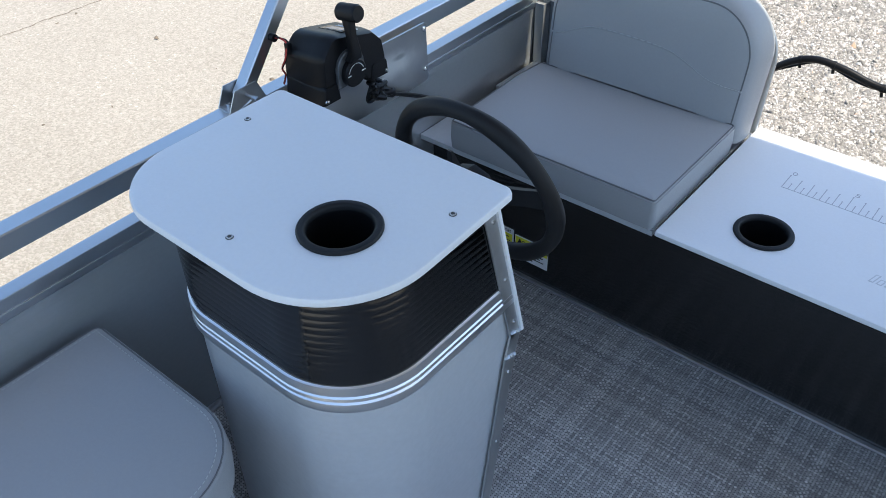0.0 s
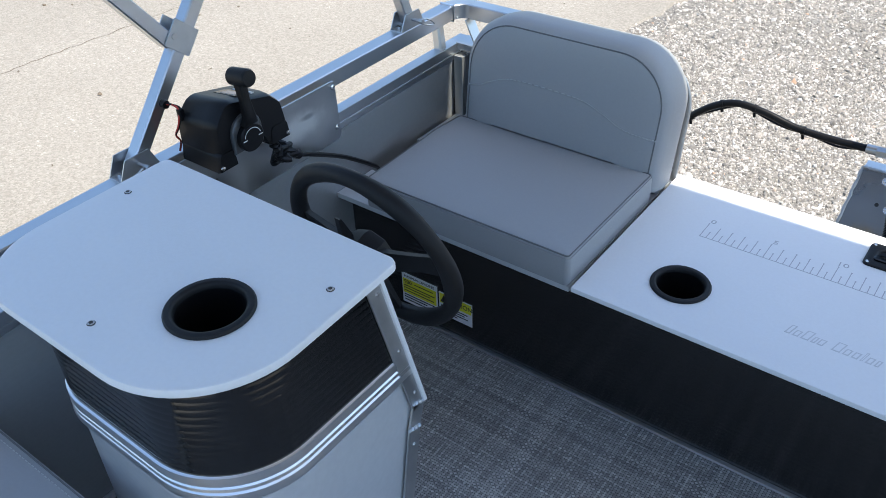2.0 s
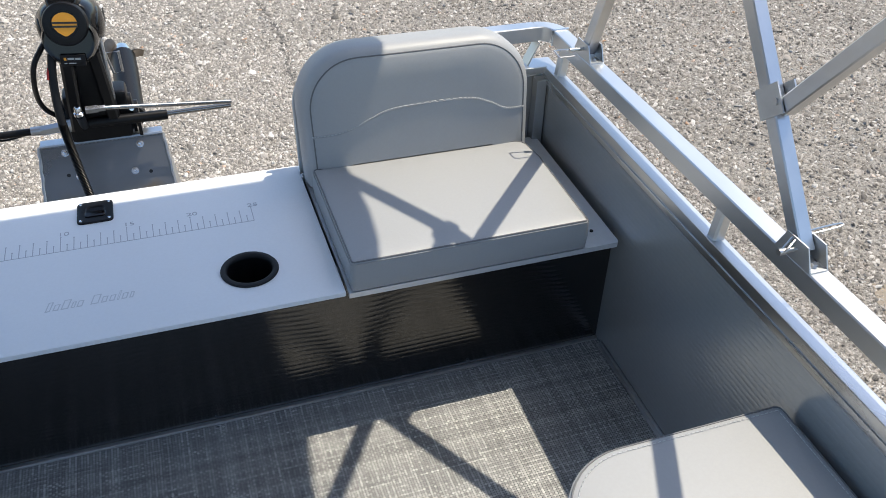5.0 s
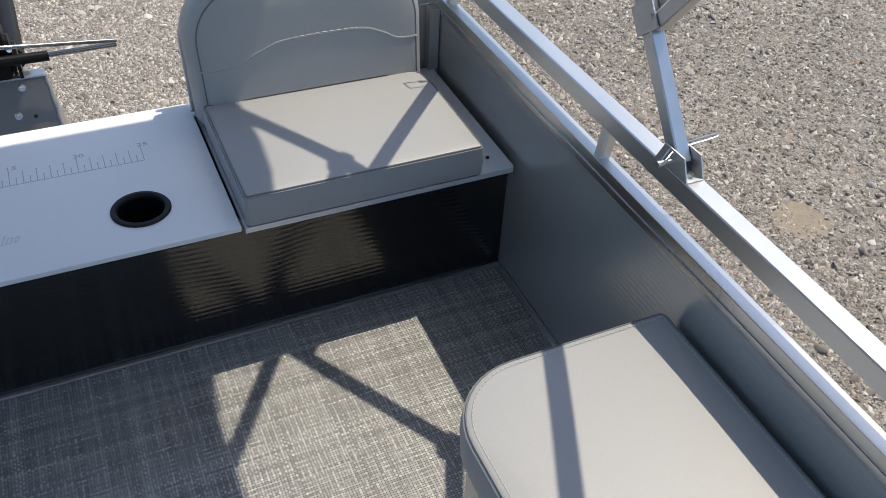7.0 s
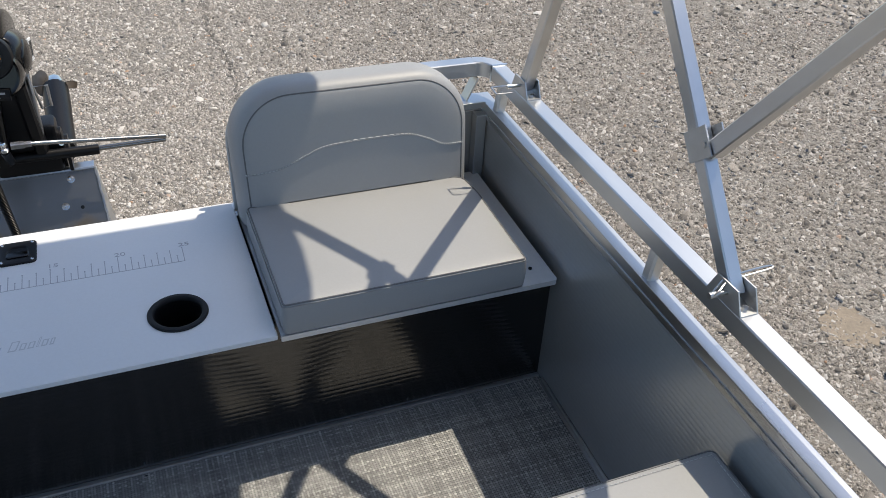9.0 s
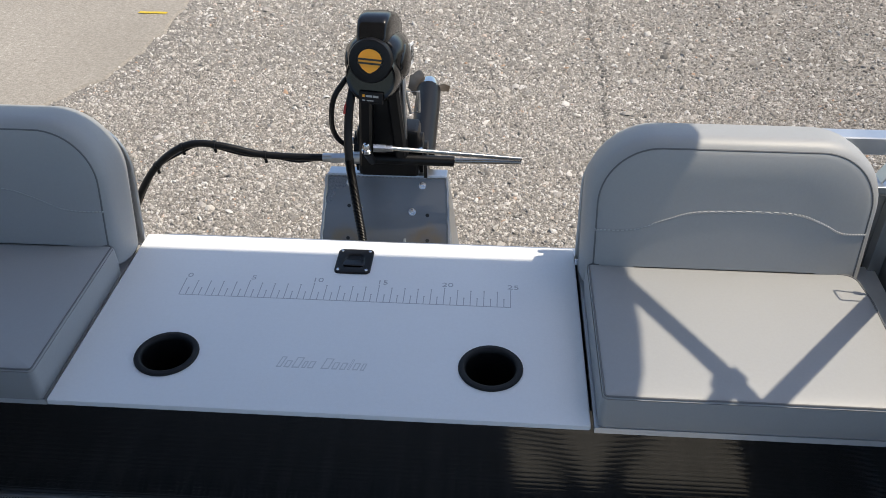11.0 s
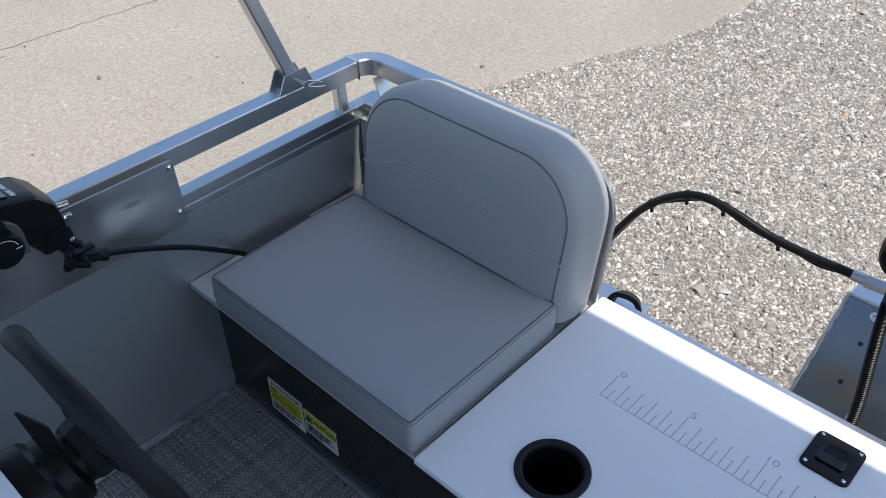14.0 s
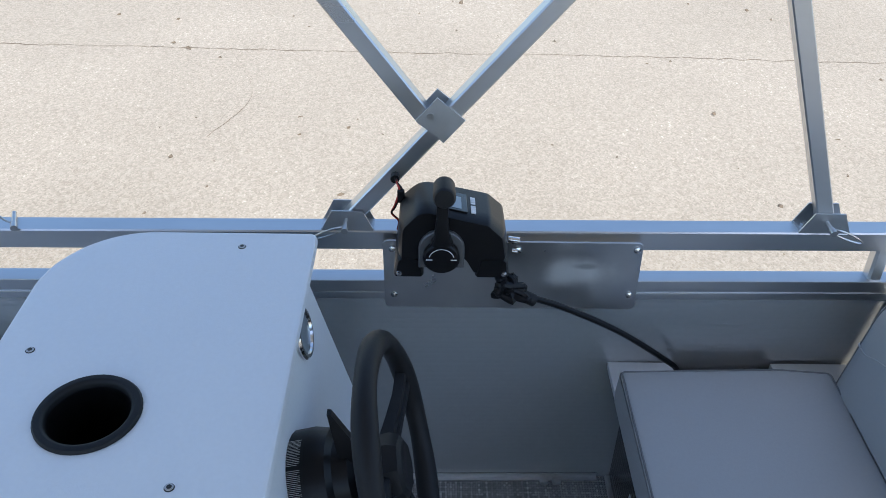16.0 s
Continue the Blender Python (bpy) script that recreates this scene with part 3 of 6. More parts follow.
def spots(areas, density, thin=0.0):
    def rule(rng):
        out = []
        for x0, x1, y0, y1 in areas:
            k = int((x1 - x0) * (y1 - y0) * density)
            p = np.stack([rng.uniform(x0, x1, k), rng.uniform(y0, y1, k)], 1)
            ex = np.array([edge_x(v) for v in p[:, 1]])
            keep = p[:, 0] > ex + rng.normal(0.04, 0.11, k)
            # fewer and fewer stones towards the outer rim of a stretch
            rim = np.minimum.reduce([p[:, 0] - x0, x1 - p[:, 0], p[:, 1] - y0, y1 - p[:, 1]])
            if thin:
                keep &= rim > rng.uniform(0, thin, k)
            keep &= np.hypot(p[:, 0] - BARE[0], p[:, 1] - BARE[1]) > BARE[2] * rng.uniform(0.0, 1.1, k)
            out.append(p[keep])
        return np.concatenate(out)
    return rule


def make_ground_marks():
    """Bare dirt, a dark line in the gravel, cracks and dry debris on the pavement."""
    bm = bmesh.new()
    rng = random.Random(8)
    ring = [bm.verts.new((BARE[0] + 1.0 * BARE[2] * (1 + rng.uniform(-0.25, 0.25)) * math.cos(k * math.pi / 14), BARE[1] + 0.9 * BARE[2] * (1 + rng.uniform(-0.25, 0.25)) * math.sin(k * math.pi / 14), GZ + 0.003)) for k in range(28)]
    bm.faces.new(ring)
    structure("ground_dirt", bm, DIRT, "bare patch of sandy dirt in the gravel", "dirt", 0)

    def line_rule(r):
        k = 800
        y = r.uniform(2.6, 6.5, k)
        return np.stack([1.37 + 0.02 * np.sin(y * 5) + r.normal(0, 0.012, k), y], 1)
    make_stones("gravel", line_rule, "faint line of darker grit across the gravel", 0.0075, 12, True, DARK_GRIT)
    crack = spline([(-4.69, -3.6, 0), (-4.68, -3.1, 0), (-4.66, -1.75, 0), (-4.64, -0.9, 0), (-4.63, 0.5, 0), (-4.62, 1.3, 0), (-4.58, 2.4, 0), (-4.6, 4.0, 0)], 24)
    branch = spline([(-4.66, -1.6, 0), (-4.0, -1.35, 0), (-3.5, -1.5, 0)], 16)
    bm = bmesh.new()
    for pts, wide in ((crack, 0.0032), (branch, 0.002)):
        rows = []
        for p in pts:
            w = wide * rng.uniform(0.4, 1.5)
            q = p + Vector((rng.uniform(-0.012, 0.012), 0, GZ + 0.0135))
            rows.append((bm.verts.new(q - Vector((w, 0, 0))), bm.verts.new(q + Vector((w, 0.002, 0)))))
        for a, b in zip(rows, rows[1:]):
            bm.faces.new((a[0], a[1], b[1], b[0]))
    structure("pavement_crack", bm, DEBRIS, "dark jagged crack in the pavement filled with dirt", "crack", 0)

    bm = bmesh.new()
    ends = [(-1.90, 4.885), (-1.84, 4.878), (-1.76, 4.884), (-1.69, 4.880), (-1.685, 4.915), (-1.75, 4.922), (-1.83, 4.918), (-1.895, 4.920)]
    bm.faces.new([bm.verts.new((x, y, GZ + 0.0165)) for x, y in ends])
    structure("ground_mark", bm, PAINT, "short worn yellow paint mark on the pavement", "paint mark", 0)

    def litter(r):
        return np.stack([r.uniform(-6.5, -1.9, 110), r.uniform(-3.5, 4.5, 110)], 1)
    make_stones("debris", litter, "dark scraps of dry leaves scattered on the pavement", 0.0095, 21, True, DEBRIS)


# ---- boat: deck, walls, rails ----
FZ = 0.095          # deck
XL, XR = -0.598, 1.496   # inner faces of the side walls
MID = 0.449
AFT = 0.512
BOW = -2.7


def mirror(x):
    return 2 * MID - x


TAPER = {1: -0.012, -1: 0.028}   # the sides draw in a little towards the bow; +1: port


def draw_in(bm, s):
    """Slants what was built straight along a side."""
    for v in bm.verts:
        v.co.x += TAPER[s] * (v.co.y - 0.05)
    return bm


def make_deck():
    bm = box(XL - 0.04, XR + 0.04, BOW, AFT + 0.05, FZ - 0.06, FZ)
    structure("floor", bm, WEAVE, "grey woven vinyl deck cloth", "floor", 0)
    bm = box(XL + 0.002, XR - 0.002, 0.046, 0.057, FZ, FZ + 0.006, 0.002)
    structure("trim", bm, ALU_DULL, "thin aluminium floor trim along the bench foot", "trim")
    for x, s in ((XL, 1), (XR, -1)):
        bm = box(min(x, x + s * 0.012), max(x, x + s * 0.012), BOW, 0.03, FZ, FZ + 0.004, 0.001)
        box(min(x + s * 0.0015, x + s * 0.004), max(x + s * 0.0015, x + s * 0.004), BOW, 0.03, FZ, FZ + 0.012, 0.0, bm=bm)
        structure("trim", draw_in(bm, s), ALU_DULL, "thin aluminium floor trim along the side panel", "trim")


def make_side(x, s, mat, name):
    """A side panel with its cap; s: +1 where the inside looks to +x."""
    bm = ribbed(bmesh.new(), (x, BOW), (x, AFT), FZ, 0.566, (s, 0), 0.0115, 0.0002)
    o = x - s * 0.020
    vs = [bm.verts.new(p) for p in ((o, BOW, FZ - 0.05), (o, AFT, FZ - 0.05), (o, AFT, 0.566), (o, BOW, 0.566))]
    bm.faces.new(vs)
    w = structure(name, draw_in(bm, s), mat, "fine-ribbed grey aluminium side panel", "wall", 30)
    # cap rail: top face, inner lip and a shadow groove
    lo, hi = sorted((x - s * 0.026, x + s * 0.004))
    bm = box(lo, hi, BOW, AFT + 0.02, 0.572, 0.592, 0.0015)
    a, c = sorted((x - s * 0.022, x + s * 0.001))
    box(a, c, BOW, AFT + 0.02, 0.566, 0.5725, 0.0, bm=bm)
    a, c = sorted((x - s * 0.022, x + s * 0.0032))
    box(a, c, BOW, AFT + 0.02, 0.553, 0.567, 0.0015, bm=bm)
    structure("trim", draw_in(bm, s), ALU, "bright aluminium cap rail on the side panel", "trim")
    return w


RAIL_Z = 0.6650
RAIL_W = 0.036


def rail_line(s, y):
    """Where a guard rail's middle runs, across and up."""
    return ((XL - 0.023 if s > 0 else XR + 0.023) + TAPER[s] * (y - 0.05), RAIL_Z)


def make_rail(s):
    """The upper square-tube rail: along the side, round the aft corner and in behind the backrest."""
    xo, zo = rail_line(s, AFT)
    xb, zb = rail_line(s, BOW)
    r = thing("guard_rail", xo, AFT, zo, "square aluminium tube guard rail above the side panel", "rail", "guard rails")
    bm = bmesh.new()
    square_bar(bm, (xb, BOW, zb), (xo, AFT - 0.035, zo), RAIL_W)
    part("side_tube", bm, ALU, r)
    bm = bmesh.new()
    h = RAIL_W / 2
    e = 0.0022
    sq = [(h - e, h), (h, h - e), (h, -h + e), (h - e, -h), (-h + e, -h), (-h, -h + e), (-h, h - e), (-h + e, h)]
    arc = [(xo + s * 0.045 * (1 - math.cos(k * math.pi / 12)), AFT - 0.035 + 0.045 * math.sin(k * math.pi / 12), zo) for k in range(7)]
    sweep(bm, arc, 1.0, shape=sq)
    part("bend", bm, ALU, r, "bent corner with a weld bead")
    bm = bmesh.new()
    square_bar(bm, (xo + s * 0.045, AFT + 0.01, zo), (xo + s * 0.50, AFT + 0.01, zo), RAIL_W, Vector((0, 0, 1)))
    part("aft_tube", bm, ALU, r)
    bm = bmesh.new()
    ring = [(xo + u * (h + 0.001), AFT - 0.036, zo + v * (h + 0.001)) for u, v in ((-1, -1), (1, -1), (1, 1), (-1, 1))]
    sweep(bm, ring, 0.003, 6, True)
    part("weld_bead", bm, TRIM, r)
    bm = bmesh.new()
    gx, gy = xo + s * 0.040, AFT - 0.004
    square_bar(bm, (gx + s * 0.030, gy, 0.590), (gx + s * 0.002, gy, zo - h + 0.001), 0.034, Vector((0, 1, 0)), 0.004, 0.001)
    part("gusset", bm, ALU, r, "slanting gusset plate")
    for y in (0.43, -0.245, -1.1, -1.9):
        bm = bmesh.new()
        xp, zp = rail_line(s, y)
        square_bar(bm, (xp + s * 0.010, y, 0.588), (xp, y + 0.004, zp - h + 0.002), 0.024, bevel=0.004)
        part("post", bm, ALU, r)
    return r


def make_corner(s):
    """The short aft wall behind each seat."""
    xw = (XL if s > 0 else XR) + TAPER[s] * (AFT - 0.05)
    a, c = sorted((xw + s * 0.001, xw + s * 0.53))
    bm = box(a, c, AFT - 0.02, AFT + 0.012, FZ - 0.04, 0.566)
    structure("wall_aft", bm, GREY_WALL, "dark grey aluminium aft corner panel", "wall")
    bm = box(a, c, AFT - 0.036, AFT + 0.018, 0.578, 0.594, 0.0015)
    structure("trim", bm, ALU, "aluminium cap rail of the aft panel", "trim")
    a2, c2 = sorted((xw + s * 0.004, xw + s * 0.030))
    bm = box(a2, c2, AFT - 0.05, AFT - 0.022, FZ, 0.566, 0.002)
    structure("trim", bm, GREY_WALL, "grey painted corner post of the aft panel", "trim")


def make_hull():
    for x in (XL + 0.30, XR - 0.30):
        p = thing("pontoon", x, 0.3, -0.77, "dull aluminium pontoon under the deck on timber cribs", "pontoon", "pontoons")
        bm = bmesh.new()
        rods(bm, (x, BOW, -0.25), (x, 0.82, -0.25), 0.28, 32)
        rods(bm, (x, BOW - 0.45, -0.25), (x, BOW, -0.25), 0.02, 32, 0.28)
        part("tube", bm, ALU_DULL, p)
        for y in (-2.3, -1.0, 0.2):
            part("timber_crib", box(x - 0.2, x + 0.2, y - 0.1, y + 0.1, GZ, -0.50, 0.01), TIMBER, p)
        part("keel_bracket", box(x - 0.05, x + 0.05, BOW, 0.5, -0.06, FZ - 0.058), ALU_DULL, p)


# ---- bench and lid ----
LID_R = 0.895
LID_Z = 0.42


def make_bench():
    b = thing("bench_base", MID, 0.2, FZ, "charcoal ribbed bench base across the stern", "bench")
    bm = ribbed(bmesh.new(), (XR - 0.002, 0.056), (XL + 0.002, 0.056), FZ + 0.006, 0.396, (0, -1), 0.0130, 0.00035)
    part("front_panel", bm, CHARCOAL, b, "glossy charcoal ribbed panel", 30)
    part("back_panel", box(XL + 0.53, XR - 0.53, 0.455, 0.475, FZ, 0.40), GREY_WALL, b)
    for s, x0, x1 in ((1, XL + 0.002, -0.009), (-1, LID_R + 0.007, XR - 0.002)):
        bm = bmesh.new()
        if s > 0:
            # the plate is cut away along the wall, where the cable dives down
            line = [Vector(p) for p in ((x0, 0.012), (x1, 0.012), (x1, 0.475), (x0, 0.475), (x0, 0.30), (x0 + 0.03, 0.30), (x0 + 0.03, 0.13), (x0, 0.13))]
        else:
            line = rounded([(x0, 0.008, 0), (x1 - 0.014, 0.008, 0.008), (x1, 0.475, 0), (x0, 0.475, 0)])
        layers(bm, line, [(0, 0.396), (0, 0.408)])
        part("seat_plate", bm, SILVER, b, "silver seat plate")
    # dark strip put in for the shade down inside the cable slot
    part("slot_shade", box(XL + 0.003, XL + 0.034, 0.128, 0.302, 0.384, 0.394), VINYL_DARK, b, "dark strip added as shade in the cable slot")
    for x, y in ((XR - 0.055, 0.06), (XL + 0.05, 0.07)):
        bm = bmesh.new()
        rods(bm, (x, y, 0.407), (x, y, 0.4105), 0.004, 10)
        part("rivet", bm, BLACK, b)


def make_lid():
    lid = thing("storage_lid", LID_R / 2, 0.24, 0.396, "off-white board lid with an engraved inch ruler on the bench", "lid")
    line = rounded([(0, 0, 0.004), (LID_R, 0, 0.004), (LID_R, 0.485, 0.006), (0, 0.485, 0.006)], 3)
    part("board", holed_board(line, [(CUPS[0][0], CUPS[0][1], 0.047), (CUPS[1][0], CUPS[1][1], 0.047)], 0.4085, LID_Z, 0.0035), BOARD, lid, "", 35)
    # ruler
    x0, y0, inch = 0.131, 0.287, 0.0254
    part("ruler_line", box(x0 - 0.0008, x0 + 25 * inch + 0.0008, y0 - 0.0006, y0 + 0.0006, LID_Z - 0.001, LID_Z + 0.0004), BOARD_CUT, lid, "engraved base line")
    tick = {}
    for k in range(51):
        ln = 0.050 if k % 10 == 0 else 0.044 if k % 2 == 0 else 0.022
        if ln not in tick:
            tick[ln] = finish("ruler_mark", box(-0.0008, 0.0008, 0, ln, -0.001, 0.0004), BOARD_CUT)
        t = new("ruler_mark", tick[ln])
        t.parent = lid
        t.location = Vector((x0 + k * inch / 2, y0, LID_Z)) - lid.location
    dot = finish("ruler_dot", lathe(bmesh.new(), [(0.0016, -0.001), (0.0016, 0.0004), (0.0001, 0.0005)], 8), BOARD_CUT)
    for k in range(51):
        ln = 0.050 if k % 10 == 0 else 0.044 if k % 2 == 0 else 0.022
        d = new("ruler_dot", dot)
        d.parent = lid
        d.location = Vector((x0 + k * inch / 2, y0 + ln, LID_Z)) - lid.location
    for v in range(0, 26, 5):
        part("numeral", words(str(v), 0.020, Matrix.Translation((x0 + v * inch + 0.005, y0 + 0.060, LID_Z)) @ Matrix.Diagonal((1.15, 0.9, 1, 1))), BOARD_CUT, lid, "engraved numeral")
    # engraved trade lettering, drawn as slanted bars
    x = 0.362
    for w, h, gap in ((0.009, 0.026, 0.004), (0.010, 0.017, 0.004), (0.013, 0.026, 0.004), (0.007, 0.017, 0.003), (0.010, 0.017, 0.014),
                      (0.014, 0.026, 0.004), (0.010, 0.017, 0.004), (0.010, 0.017, 0.004), (0.004, 0.026, 0.004), (0.010, 0.017, 0.004), (0.007, 0.017, 0.004)):
        bm = bmesh.new()
        sl = 0.26
        vs = []
        for z in (LID_Z - 0.001, LID_Z + 0.0004):
            outer = [bm.verts.new((x + u + v * sl, 0.102 + v, z)) for u, v in ((0, 0), (w, 0), (w, h), (0, h))]
            t = min(0.0022, w * 0.3)
            inner = [bm.verts.new((x + u + v * sl, 0.102 + v, z)) for u, v in ((t, t), (w - t, t), (w - t, h - t), (t, h - t))]
            vs.append((outer, inner))
        for k in range(4):
            j = (k + 1) % 4
            bm.faces.new((vs[1][0][k], vs[1][0][j], vs[1][1][j], vs[1][1][k]))
            bm.faces.new((vs[0][0][k], vs[0][0][j], vs[1][0][j], vs[1][0][k]))
        part("engraved_mark", bm, BOARD_LETTER, lid)
        x += w + gap


CUPS = [(0.164, 0.121), (0.732, 0.121), (-0.134, -0.662)]


def make_cup(x, y, z, where):
    c = thing("cup_holder", x, y, z, "black plastic cup holder sunk into the " + where, "cup holder", "cup holders")
    bm = bmesh.new()
    lathe(bm, [(0.0455, -0.004), (0.0560, 0.0005), (0.0560, 0.002), (0.0540, 0.0045), (0.0485, 0.0052), (0.0455, 0.0042), (0.0435, 0.001), (0.0430, -0.004)], 48, Matrix.Translation((x, y, z)))
    part("rim", bm, BLACK_RUB, c)
    bm = bmesh.new()
    lathe(bm, [(0.0452, 0.0), (0.0430, -0.085), (0.0395, -0.089), (0.0001, -0.089)], 40, Matrix.Translation((x, y, z)))
    part("cup", bm, BLACK, c)


def make_latch():
    x0, x1, y0, y1 = 0.416, 0.488, 0.371, 0.450
    t = thing("flush_latch", (x0 + x1) / 2, (y0 + y1) / 2, LID_Z, "black plastic flush pull latch screwed to the lid", "latch")
    cx, cy = (x0 + x1) / 2, (y0 + y1) / 2
    line = rounded([(x0, y0, 0.01), (x1, y0, 0.01), (x1, y1, 0.01), (x0, y1, 0.01)], 5)
    hole = rounded([(x0 + 0.014, y0 + 0.018, 0.008), (x1 - 0.014, y0 + 0.018, 0.008), (x1 - 0.018, y1 - 0.018, 0.012), (x0 + 0.018, y1 - 0.018, 0.012)], 5)
    bm = bmesh.new()
    n = len(line)
    zs = [(line, 0.0), (line, 0.003), (inset(line, 0.002), 0.0045), (inset(hole, -0.002), 0.0045), (hole, 0.003), (inset(hole, 0.002), 0.0008), (inset(hole, 0.014), 0.0004)]
    rings = [[bm.verts.new((p.x, p.y, LID_Z + z)) for p in ln] for ln, z in zs]
    for a, b in zip(rings, rings[1:]):
        for k in range(n):
            bm.faces.new((a[k], a[(k + 1) % n], b[(k + 1) % n], b[k]))
    bm.faces.new(rings[-1])
    part("plate", bm, BLACK, t)
    bm = bmesh.new()
    layers(bm, rounded([(cx - 0.022, cy - 0.016, 0.006), (cx + 0.022, cy - 0.016, 0.006), (cx + 0.020, cy + 0.004, 0.008), (cx - 0.020, cy + 0.004, 0.008)], 4), [(0, LID_Z), (0, LID_Z + 0.003), (0.003, LID_Z + 0.0045)])
    part("pull", bm, BLACK_GLOSS, t)
    for x in (x0 + 0.008, x1 - 0.008):
        for y in (y0 + 0.008, y1 - 0.008):
            bm = bmesh.new()
            lathe(bm, [(0.0036, 0.004), (0.003, 0.0058), (0.0001, 0.0064)], 10, Matrix.Translation((x, y, LID_Z)))
            part("screw", bm, CHROME, t)


# ---- seats ----
def make_seat(s):
    """A bench seat: loose bottom cushion and an upholstered backrest. s=+1: at the helm side."""
    fx = (lambda x: x) if s < 0 else mirror
    label = "grey vinyl boat seat cushion and rounded backrest on the bench"
    seat = thing("boat_seat", fx(1.15), 0.2, 0.408, label, "seat", "bench seats")

    def outline(pts):
        pts = [(fx(x), y, r) for x, y, r in pts]
        return rounded(pts if s < 0 else pts[::-1], 14)
    zt = 0.480
    line = outline([(0.907, 0.006, 0.010), (1.402, 0.006, 0.010), (1.410, 0.27, 0.02), (1.402, 0.354, 0.012 if s > 0 else 0.03), (0.907, 0.358, 0.01)])
    bm = bmesh.new()
    layers(bm, line, [(0.004, 0.409), (0, 0.413), (-0.002, 0.44), (0, zt - 0.005)], top=False)
    part("cushion_boxing", bm, VINYL_SIDE, seat, "light grey vinyl sides", 60)
    bm = bmesh.new()
    steps = [(0.001, zt - 0.005), (0.004, zt - 0.002), (0.010, zt), (0.03, zt + 0.002), (0.07, zt + 0.004), (0.12, zt + 0.0048)]
    layers(bm, line, steps, bottom=False)
    part("cushion_top", bm, VINYL, seat, "", 60)
    bm = bmesh.new()
    sweep(bm, [(p.x, p.y, zt - 0.0016) for p in inset(line, 0.0038)], 0.0017, 6, True)
    part("cushion_piping", bm, PIPING, seat, "dark seam")
    # backrest, leaning a little aft
    lean = Matrix.Translation((0, 0.352, 0.448)) @ Matrix.Rotation(radians(90 - 9), 4, 'X')
    bl, br, top = 0.895, 1.424 if s < 0 else 1.406, 0.283
    back = outline([(bl + 0.006, -0.022, 0.012), (br - 0.006, -0.022, 0.012), (br, top, 0.125), (bl, top, 0.125)])
    bm = bmesh.new()
    # local z runs towards the bow after the turn
    layers(bm, back, [(0.010, -0.100), (0.003, -0.096), (0, -0.085), (-0.002, -0.055), (0.000, -0.026), (0.005, -0.012), (0.012, -0.004), (0.019, 0.0)], lean, top=False, soft=0.019)
    part("backrest_boxing", bm, VINYL_SIDE, seat, "light grey vinyl edge band", 60)
    bm = bmesh.new()
    layers(bm, back, [(0.019, 0.0), (0.024, 0.0025), (0.034, 0.005), (0.06, 0.0085), (0.10, 0.0105)], lean, bottom=False, soft=0.019)
    part("backrest_front", bm, VINYL, seat, "", 60)
    bm = bmesh.new()
    sweep(bm, [lean @ Vector((p.x, p.y, 0.0004)) for p in inset(back, 0.019)], 0.0016, 6, True)
    part("backrest_piping", bm, PIPING, seat, "dark seam")
    bm = bmesh.new()
    low = outline([(bl + 0.012, 0.0, 0.01), (br - 0.012, 0.0, 0.01), (br - 0.012, top - 0.045, 0.10), (bl + 0.012, top - 0.045, 0.10)])
    layers(bm, low, [(0, -0.112), (0, -0.0995)], lean)
    part("back_board", bm, VINYL_DARK, seat, "black back board")
    bm = bmesh.new()
    low = outline([(bl + 0.001, -0.02, 0.01), (br - 0.001, -0.02, 0.01), (br - 0.001, top - 0.030, 0.115), (bl + 0.001, top - 0.030, 0.115)])
    layers(bm, low, [(0.003, -0.121), (0, -0.118), (0, -0.1125), (0.003, -0.111)], lean)
    part("back_shell", bm, ALU_DULL, seat, "aluminium back plate")
    # wavy stitch line across the front
    w = br - bl
    pts = [(0.020, 0.104), (0.09, 0.110), (0.15, 0.134), (0.21, 0.150), (0.36, 0.152), (0.42, 0.136), (0.46, 0.116), (w - 0.020, 0.112)]
    middle, half = (fx(bl) + fx(br)) / 2, w / 2

    def puff(x):
        return float(np.interp(abs(x - middle) / half, [0, 0.60, 0.76, 0.87, 0.907, 0.927, 1], [0.0105, 0.0105, 0.0085, 0.005, 0.0025, 0.0, -0.001]))
    line2 = spline([(fx(bl + u), v, 0.0) for u, v in pts], 10)
    bm = bmesh.new()
    for i in range(0, len(line2) - 1):
        a, b = line2[i], line2[i + 1]
        p, q = a.copy(), a.lerp(b, 0.62)
        for v in (p, q):
            v.z = puff(v.x) + 0.0008
        rods(bm, lean @ p, lean @ q, 0.0011, 5)
    part("stitching", bm, STITCH, seat, "pale wavy stitch line")
    bm = bmesh.new()
    sweep(bm, [lean @ Vector((p.x, p.y - 0.0025, puff(p.x) + 0.0003)) for p in spline([(fx(bl + u), v, 0.0) for u, v in pts], 6)], 0.0012, 5)
    part("pleat", bm, VINYL_SIDE, seat)
    return seat


